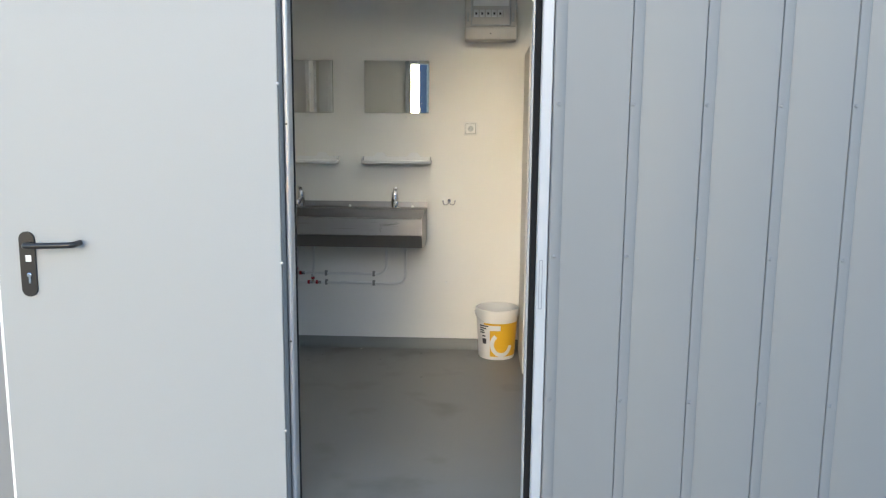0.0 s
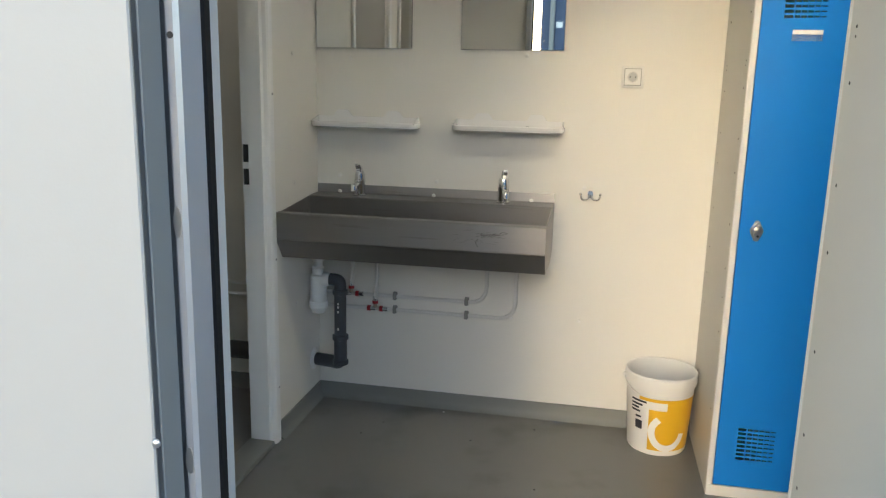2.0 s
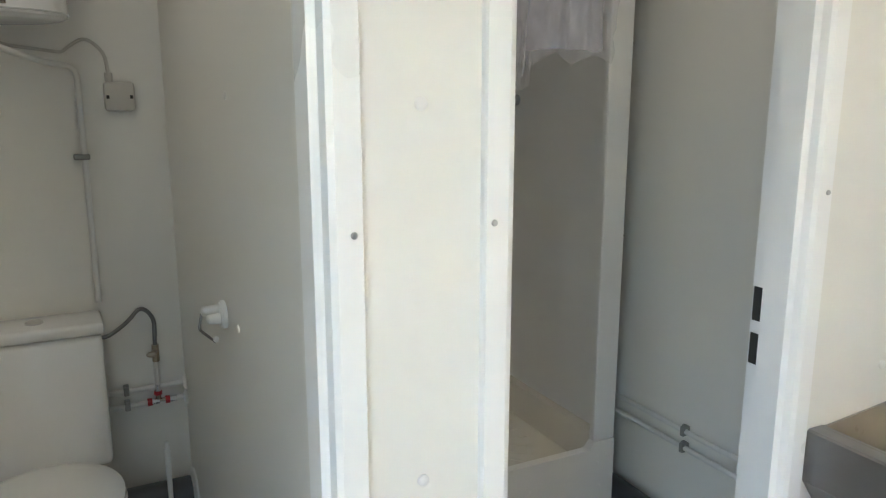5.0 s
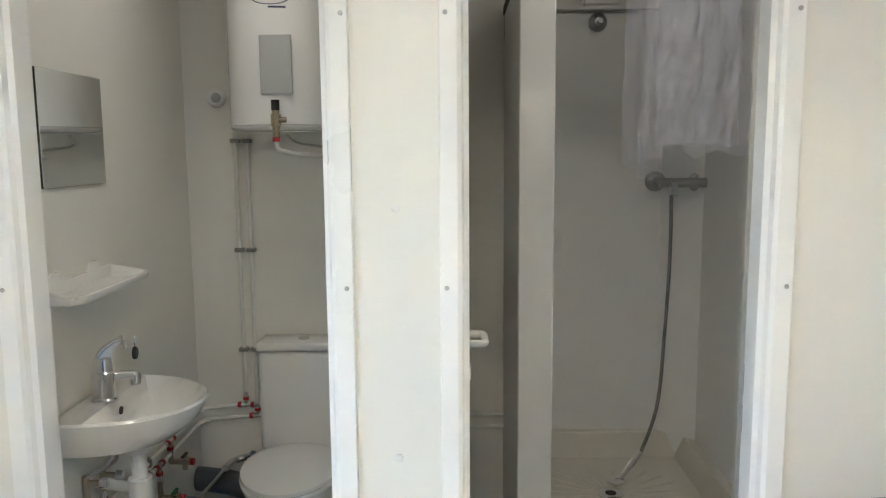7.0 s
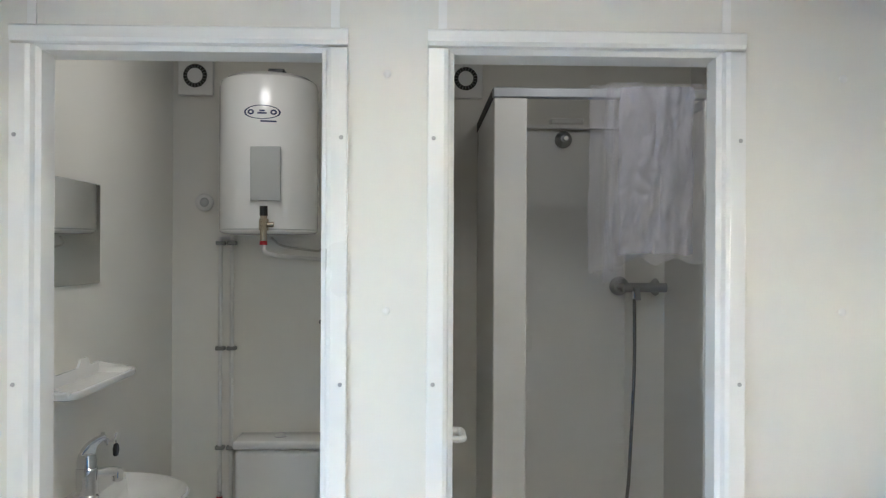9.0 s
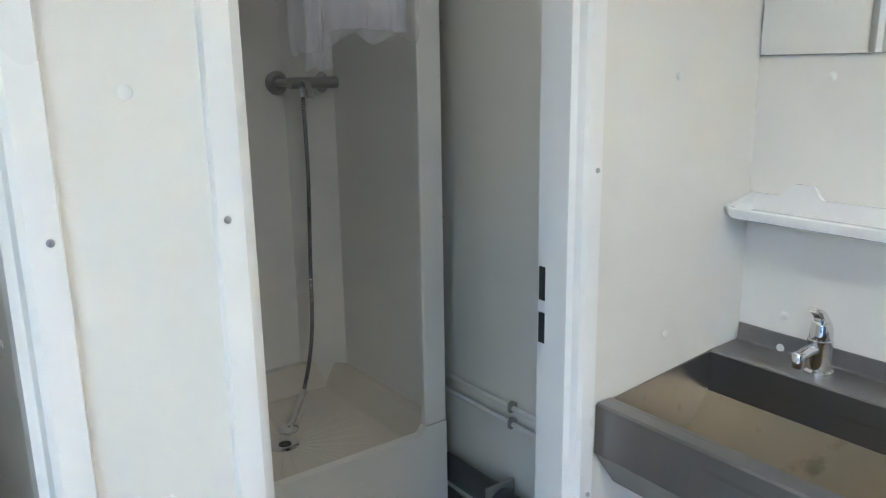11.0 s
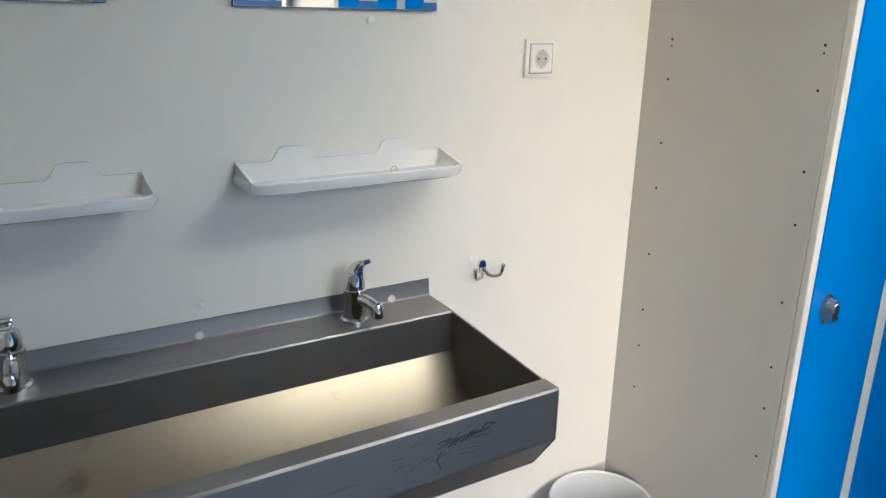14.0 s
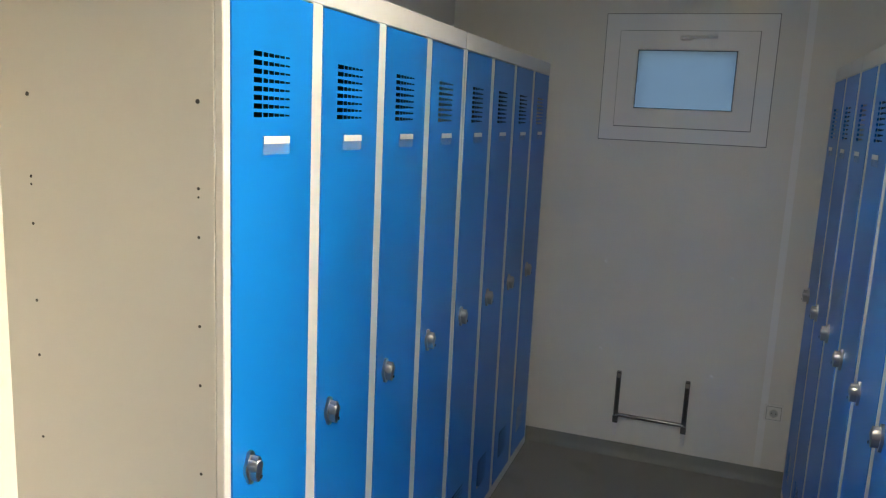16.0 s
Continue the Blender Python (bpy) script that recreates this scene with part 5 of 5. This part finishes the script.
prism(bm, [(-0.012, -0.005), (0.004, 0.0), (0.016, -0.02), (0.012, -0.042), (-0.006, -0.046), (-0.018, -0.025)], "y", -0.006, 0.006)
bmesh.ops.bevel(bm, geom=bm.edges[:], offset=0.003, segments=2, affect="EDGES")
part("tag_body", bm, BLACK, tag)
bm = bmesh.new()
tube(bm, [(0.0, 0.0, 0.0), (0.001, 0.0, 0.014)], 0.0014, 6)
part("loop", bm, BLACK, tag)
for z in (1.01, 1.489):
    share(cap, partition, pose(-0.712, -1.31, z, 0, 0, -90), "screw_cap")


# ---------------------------------------------------------------- shower cubicle
leaf3 = thing("door_3", "white cubicle door standing open inwards", "door", (-0.05, -1.102, 0), 0, kind="structure")
boxed("leaf", (-0.555, -0.02, 0.025, 0.0, 0.02, 2.015), TRIM, leaf3, bevel=0.002)
hd = boxed("handle_plate", (-0.525, 0.02, 1.04, -0.485, 0.029, 1.13), PLASTIC, leaf3, "white plastic handle rose", bevel=0.003)
bm = bmesh.new()
tube(bm, rounded([(-0.505, 0.028, 1.105), (-0.505, 0.07, 1.105), (-0.40, 0.07, 1.105), (-0.40, 0.03, 1.105)], 0.02), 0.010, 10)
part("lever", bm, PLASTIC, hd, "white lever handle")
boxed("turn_lock", (-0.52, 0.02, 0.98, -0.49, 0.036, 1.02), PLASTIC, leaf3, "white turn lock", bevel=0.004)

SX0, SX1, SY0, SY1 = XW + 0.01, -0.90, -0.912, -0.138
SZ, SH = 0.43, 2.112
cab = thing("shower_cabin", "pale grey shower cabin with a raised acrylic tray", "shower", (0, 0, 0))
boxed("side_wall", (SX0, SY0, 0.0, SX1 - 0.012, SY0 + 0.02, SH), SHOWER, cab)
boxed("side_wall", (SX0, SY1 - 0.02, 0.0, SX1 - 0.012, SY1, SH), SHOWER, cab)
bm = bmesh.new()
prism(bm, [(SX0, SY0 + 0.02), (SX0 + 0.02, SY0 + 0.02), (SX0 + 0.02, SY1 - 0.15), (SX0 + 0.14, SY1 - 0.02), (SX0, SY1 - 0.02)], "z", 0.3, SH)
part("rear_wall", bm, SHOWER, cab)
boxed("post", (SX1 - 0.012, SY0, 0.0, SX1 + 0.012, SY0 + 0.108, SH), SHOWER, cab, bevel=0.003)
boxed("post", (SX1 - 0.012, SY1 - 0.080, SZ + 0.002, SX1 + 0.012, SY1, SH), SHOWER, cab, bevel=0.003)
boxed("top_rail", (SX1 - 0.016, SY0 - 0.004, SH, SX1 + 0.018, SY1 + 0.004, SH + 0.032), ALU, cab, "aluminium top rail", bevel=0.003)
boxed("top_rail", (SX0, SY0 - 0.004, SH, SX1 - 0.016, SY0 + 0.026, SH + 0.032), DARK, cab)
boxed("top_rail", (SX0, SY1 - 0.026, SH, SX1 - 0.016, SY1 + 0.004, SH + 0.032), ALU, cab)
boxed("top_ledge", (SX0 + 0.02, SY0 + 0.02, 2.122, SX0 + 0.06, SY1 - 0.16, 2.135), PLASTIC, cab)
boxed("top_box", (SX0 + 0.02, SY0 + 0.30, 2.137, SX0 + 0.06, SY0 + 0.44, 2.165), PLASTIC, cab, bevel=0.006)
bm = bmesh.new()
prism(bm, [(SY0 + 0.108, 0.0), (SY1, 0.0), (SY1, SZ), (SY1 - 0.080, SZ), (SY1 - 0.098, SZ - 0.022), (SY0 + 0.108, SZ - 0.022)], "x", SX1 - 0.014, SX1 + 0.014)
part("skirt", bm, SHOWER, cab)
for y, z in ((-0.17, 0.385), (-0.20, 0.36), (-0.19, 0.28), (-0.18, 0.19), (-0.45, 0.32), (-0.15, 0.37)):
    bm = bmesh.new()
    lathe(bm, [(0.005, 0.0), (0.005, 0.0015), (0.002, 0.002)], (SX1 + 0.014, y, z), 10, "x")
    part("rivet", bm, PLASTIC, cab)
bm = bmesh.new()
prism(bm, [(SY0 + 0.02, 0.30), (SY1 - 0.02, 0.30), (SY1 - 0.02, SZ + 0.01), (SY1 - 0.055, SZ + 0.01), (SY1 - 0.085, 0.345), (SY0 + 0.085, 0.345), (SY0 + 0.055, SZ + 0.01), (SY0 + 0.02, SZ + 0.01)], "x", SX0 + 0.02, SX1 - 0.014)
part("tray", bm, TRAY, cab, "off-white ribbed shower tray")
bm = bmesh.new()
prism(bm, [(SX0 + 0.02, 0.345), (SX0 + 0.09, 0.346), (SX0 + 0.055, SZ + 0.01), (SX0 + 0.02, SZ + 0.01)], "y", SY0 + 0.056, SY1 - 0.056)
part("tray_rim", bm, TRAY, cab)
DX, DY = -1.20, -0.546
for k in range(26):
    a = 2 * math.pi * k / 26
    bm = bmesh.new()
    ln = min(0.27, (abs(DX - (SX1 - 0.05)) / max(0.15, abs(math.cos(a)))) * 0.9, 0.30 / max(0.15, abs(math.sin(a))), 0.20 / max(0.2, -math.cos(a)) if math.cos(a) < 0 else 9)
    c, s = math.cos(a), math.sin(a)
    tube(bm, [(DX + c * 0.07, DY + s * 0.07, 0.3435), (DX + c * ln, DY + s * ln, 0.3435)], 0.0040, 6)
    part("tray_rib", bm, TRAY, cab)
bm = bmesh.new()
lathe(bm, [(0.045, 0.3455), (0.045, 0.349), (0.030, 0.351), (0.012, 0.350)], (DX, DY, 0), 28)
part("drain_cover", bm, CHROME, cab, "chrome drain cover")
bm = bmesh.new()
lathe(bm, [(0.020, 0.3512), (0.020, 0.3518)], (DX, DY, 0), 20)
part("drain_hole", bm, DARK, cab)
for z in (1.07, 1.63):
    bm = bmesh.new()
    rod(bm, (SX1 - 0.02, SY1 - 0.001, z), (SX1 - 0.02, SY1 + 0.022, z), 0.007, seg=10)
    part("wall_fixing", bm, CLIP, cab, "small wall fixing")

mix = thing("shower_mixer", "chrome shower mixer with a hanging steel hose", "shower mixer", (-1.50, -0.243, 1.464), 0)
for y in (-0.072, 0.072):
    bm = bmesh.new()
    x = -0.098 if y < 0 else -0.014
    lathe(bm, [(0.040, x), (0.040, x + 0.008), (0.026, x + 0.018)], (0, y, 0), 24, "x")
    rod(bm, (x, y, 0), (0.035, y, 0), 0.013, seg=14)
    part("rosette", bm, KNOB, mix)
bm = bmesh.new()
rod(bm, (0.04, -0.09, 0), (0.04, 0.09, 0), 0.019, seg=18)
part("body", bm, KNOB, mix)
bm = bmesh.new()
prism(bm, [(0.045, 0.012), (0.085, 0.0), (0.105, -0.045), (0.097, -0.048), (0.075, -0.012), (0.045, -0.006)], "y", -0.055, -0.035)
part("lever", bm, KNOB, mix)
bm = bmesh.new()
rod(bm, (0.045, -0.045, -0.045), (0.045, -0.045, -0.015), 0.011, seg=12)
part("outlet", bm, CHROME, mix)
bm = bmesh.new()
path = [Vector((0.045, -0.045, -0.04)), Vector((0.05, -0.045, -0.3)), Vector((0.06, -0.06, -0.6)), Vector((0.10, -0.09, -0.85)), Vector((0.18, -0.17, -1.01)), Vector((0.27, -0.26, -1.065))]
pts = []
for i in range(len(path) - 1):
    p0, p1, p2, p3 = path[max(i - 1, 0)], path[i], path[i + 1], path[min(i + 2, len(path) - 1)]
    for k in range(44):
        t = k / 44
        pts.append(0.5 * ((2 * p1) + (p2 - p0) * t + (2 * p0 - 5 * p1 + 4 * p2 - p3) * t * t + (3 * p1 - p0 - 3 * p2 + p3) * t ** 3))
tube(bm, pts, 0.0060, 8, ribs=0.35)
part("hose", bm, HOSE, mix, "ribbed steel hose")
bm = bmesh.new()
lathe(bm, [(0.012, 0.0), (0.03, 0.012), (0.032, 0.02), (0.01, 0.024)], (0.295, -0.285, -1.087), 20)
tube(bm, [(0.18, -0.17, -1.01), (0.27, -0.26, -1.065), (0.29, -0.28, -1.07)], 0.010, 10)
part("hand_spray", bm, CHROME, mix, "chrome hand spray lying on the tray")
head = thing("shower_rosette", "round chrome shower rosette high on the wall", "shower rosette", (SX0 + 0.02, -0.553, 2.078))
bm = bmesh.new()
lathe(bm, [(0.036, 0.001), (0.036, 0.008), (0.024, 0.018), (0.014, 0.03)], (0, 0, 0), 24, "x")
part("rosette", bm, KNOB, head)
bm = bmesh.new()
rod(bm, (0.02, 0, 0), (0.05, 0.004, 0.0), 0.010, seg=12)
part("stub", bm, CHROME, head)

# wrapped curtain hung over the rail
cur = thing("shower_curtain", "folded shower curtain wrapped in crinkled clear film", "shower curtain", (SX1 + 0.022, 0, 0))


def crumpled(bm, y0, y1, z0, z1, x0, depth, seed, ny=60, nz=80, jag=0.012, crease=0.02):
    grid = []
    for i in range(nz + 1):
        row = []
        for j in range(ny + 1):
            u, v = j / ny, i / nz
            y, z = y0 + (y1 - y0) * u, z1 + (z0 - z1) * v
            w = noise.noise(Vector((u * 7 + seed, v * 2.2, seed))) + 0.3 * noise.noise(Vector((u * 9, v * 6 + seed, 3.1)))
            folds = abs(noise.noise(Vector((u * 6 + seed * 2 + v * 1.5, v * 1.6 + 0.5, 7.7))))
            swell = 1.0 - (2 * u - 1) ** 4
            x = x0 + depth * (0.25 + 0.35 * v) * swell + 0.016 * w + crease * folds + 0.5 * crease * abs(noise.noise(Vector((u * 8 + v * 7, v * 9 - u * 4, seed))))
            row.append(bm.verts.new((x, y + 0.010 * noise.noise(Vector((v * 5, seed, u * 3))), z + jag * noise.noise(Vector((u * 5, seed, v))) * v)))
        grid.append(row)
    for i in range(nz):
        for j in range(ny):
            bm.faces.new((grid[i][j], grid[i][j + 1], grid[i + 1][j + 1], grid[i + 1][j]))


bm = bmesh.new()
crumpled(bm, -0.505, -0.262, 1.60, SH + 0.035, 0.0, 0.04, 1.7)
part("curtain_cloth", bm, CURTAIN, cur, "folded pale lilac curtain")
bm = bmesh.new()
crumpled(bm, -0.545, -0.235, 1.575, SH + 0.04, 0.014, 0.06, 4.2, jag=0.03, crease=0.045)
part("film", bm, FOIL, cur, "crinkled clear film")
bm = bmesh.new()
crumpled(bm, -0.605, -0.525, 1.545, SH + 0.038, -0.004, 0.02, 9.1, ny=14, crease=0.03)
part("film", bm, FOIL, cur)
bm = bmesh.new()
crumpled(bm, -0.555, -0.49, 1.505, SH + 0.036, -0.010, 0.01, 5.3, ny=14, crease=0.03)
part("film", bm, FOIL, cur)

# pipes along the rear wall of the shower
sp = thing("shower_pipes", "white water pipes and dark waste pipe on the shower wall", "pipe")
for z in (0.50, 0.447):
    bm = bmesh.new()
    tube(bm, [(-PT, -0.018, z), (XW, -0.018, z)], 0.0085, 12)
    part("pipe", bm, PIPE, sp)
    pipe_clip(sp, (-0.715, 0, z))
    bm = bmesh.new()
    tube(bm, [(XW + 0.018, -1.27, z), (XW + 0.018, -0.02, z)], 0.0085, 12)
    part("pipe", bm, PIPE, sp)
pipe_clip(sp, (XW, -1.08, 0.50), 90)
pipe_clip(sp, (XW, -1.08, 0.447), 90)
bm = bmesh.new()
tube(bm, [(-PT, -0.06, 0.20), (XW + 0.1, -0.06, 0.20)], 0.040, 20)
part("waste_pipe", bm, GREYPIPE, sp, "dark grey waste pipe")
for x in (-0.62, -0.755):
    bm = bmesh.new()
    lathe(bm, [(0.046, x), (0.048, x + 0.01), (0.048, x + 0.03), (0.043, x + 0.04)], (0, -0.06, 0.20), 22, "x")
    part("pipe_joint", bm, GREYPIPE, sp)
bm = bmesh.new()
box(bm, -0.73, -0.115, 0.15, -0.715, -0.0005, 0.258, bevel=0.005)
part("pipe_clip", bm, CLIP, sp)

# ---------------------------------------------------------------- yard
opp = thing("office_container", "blue steel cabin with white-curtained windows across the yard", "container", (0, -14.0, GROUND))
bm = bmesh.new()
pts = [(-0.2, -0.4), (-0.2, 0)]
x = -0.1
while x < 9.8:
    pts += [(x, 0.0), (x + 0.02, 0.025), (x + 0.10, 0.025), (x + 0.12, 0.0)]
    x += 0.16
pts += [(10, 0), (10, -0.4)]
prism(bm, pts, "z", 0.1, 1.68)
part("lower_wall", bm, BLUEBOX, opp)
boxed("upper_wall", (-0.2, -0.4, 1.71, 10, -0.02, 3.72), BLUEBOX, opp)
boxed("sill_rail", (-0.2, -0.05, 1.65, 10, 0.06, 1.74), BLUEBOX, opp, bevel=0.01)
boxed("roof_edge", (-0.25, -2.4, 3.72, 10.05, 0.06, 3.95), GREYPIPE, opp, bevel=0.01)
boxed("base", (-0.2, -0.38, 0.0, 10, -0.05, 0.1), DARK, opp)
for x in (2.6, 5.0, 7.4):
    glazed = boxed("window", (x, -0.03, 1.78, x + 1.2, -0.005, 2.75), GREYPIPE, opp, "dark window with white curtains", bevel=0.004)
    for c in (0.18, 0.70):
        bm = bmesh.new()
        prism(bm, [(x + c + 0.036 * i, -0.004 + (0.006 if i % 2 else 0.0)) for i in range(11)] + [(x + c + 0.36, -0.0049), (x + c, -0.0049)], "z", 1.81, 2.70)
        part("curtain", bm, PLASTIC, glazed, "white gathered curtain")
boxed("door", (0.12, -0.02, 0.12, 1.05, 0.035, 3.05), BLUEBOX, opp, "blue steel door", bevel=0.006)
boxed("door_plate", (0.13, 0.036, 2.86, 0.27, 0.04, 2.98), PLASTIC, opp, "small white plate")
bm = bmesh.new()
rod(bm, (0.05, 0.10, 0.02), (0.05, 0.10, 3.7), 0.05)
part("downpipe", bm, CLIP, opp, "grey downpipe")

# ---------------------------------------------------------------- ceiling light
def ceiling_light(at):
    lamp = thing("ceiling_light", "lit twin-tube ceiling light with a white reflector", "ceiling light", at)
    boxed("housing", (-0.63, -0.10, -0.03, 0.63, 0.10, -0.0005), TRIM, lamp, bevel=0.004)
    for s in (-1, 1):
        bm = bmesh.new()
        prism(bm, [(s * 0.098, -0.03), (s * 0.102, -0.03), (s * 0.130, -0.110), (s * 0.126, -0.110)], "x", -0.63, 0.63)
        part("reflector", bm, TRIM, lamp)
        boxed("end_cap", (s * 0.63 - 0.004, -0.10, -0.045, s * 0.63 + 0.004, 0.10, -0.0305), TRIM, lamp)
        bm = bmesh.new()
        rod(bm, (-0.59, s * 0.048, -0.058), (0.59, s * 0.048, -0.058), 0.013, seg=12)
        part("tube", bm, GLOW, lamp, "lit fluorescent tube")
        for x in (-0.605, 0.605):
            boxed("tube_socket", (x - 0.014, s * 0.048 - 0.014, -0.075, x + 0.014, s * 0.048 + 0.014, -0.0305), PLASTIC, lamp)


ceiling_light((1.66, -1.10, ZC))


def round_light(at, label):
    """An assumed bulkhead lamp, never in view: white base ring and a lit domed diffuser."""
    r = thing("unseen_round_light", label, "ceiling light", at, group="cubicle lights")
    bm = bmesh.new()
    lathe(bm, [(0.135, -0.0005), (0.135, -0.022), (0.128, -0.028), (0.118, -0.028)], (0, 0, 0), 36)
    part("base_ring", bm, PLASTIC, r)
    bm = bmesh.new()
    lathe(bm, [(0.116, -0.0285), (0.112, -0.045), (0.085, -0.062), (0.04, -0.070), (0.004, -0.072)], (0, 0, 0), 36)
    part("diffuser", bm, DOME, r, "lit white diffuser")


# Unseen lamps, added to brighten the upper walls of both cubicles.
round_light((-0.75, -1.72, ZC), "assumed lit round ceiling light, out of view, in the toilet cubicle")
round_light((-0.48, -0.62, ZC), "assumed lit round ceiling light, out of view, before the shower")

# ---------------------------------------------------------------- crumbs on the floor
for x, y, r, mat, word in ((-0.431, -0.299, 0.006, PLASTIC, "white"), (0.583, -0.06, 0.005, PLASTIC, "white"), (-0.315, -0.475, 0.003, PLASTIC, "white"),
                           (0.36, -0.22, 0.004, DARK, "dark"), (0.30, -0.34, 0.004, DARK, "dark"), (0.74, -0.30, 0.004, DARK, "dark"), (0.98, -0.14, 0.004, DARK, "dark"), (1.02, -0.62, 0.004, DARK, "dark")):
    crumb = thing("crumb", "small " + word + " crumb of dirt on the vinyl floor", "crumb", (x, y, 0.0), group="crumbs")
    bm = bmesh.new()
    bmesh.ops.create_icosphere(bm, subdivisions=1, radius=r, matrix=Matrix.Translation((0, 0, r * 0.45)) @ Matrix.Diagonal((1.2, 0.8, 0.5, 1)))
    part("bit", bm, mat, crumb)
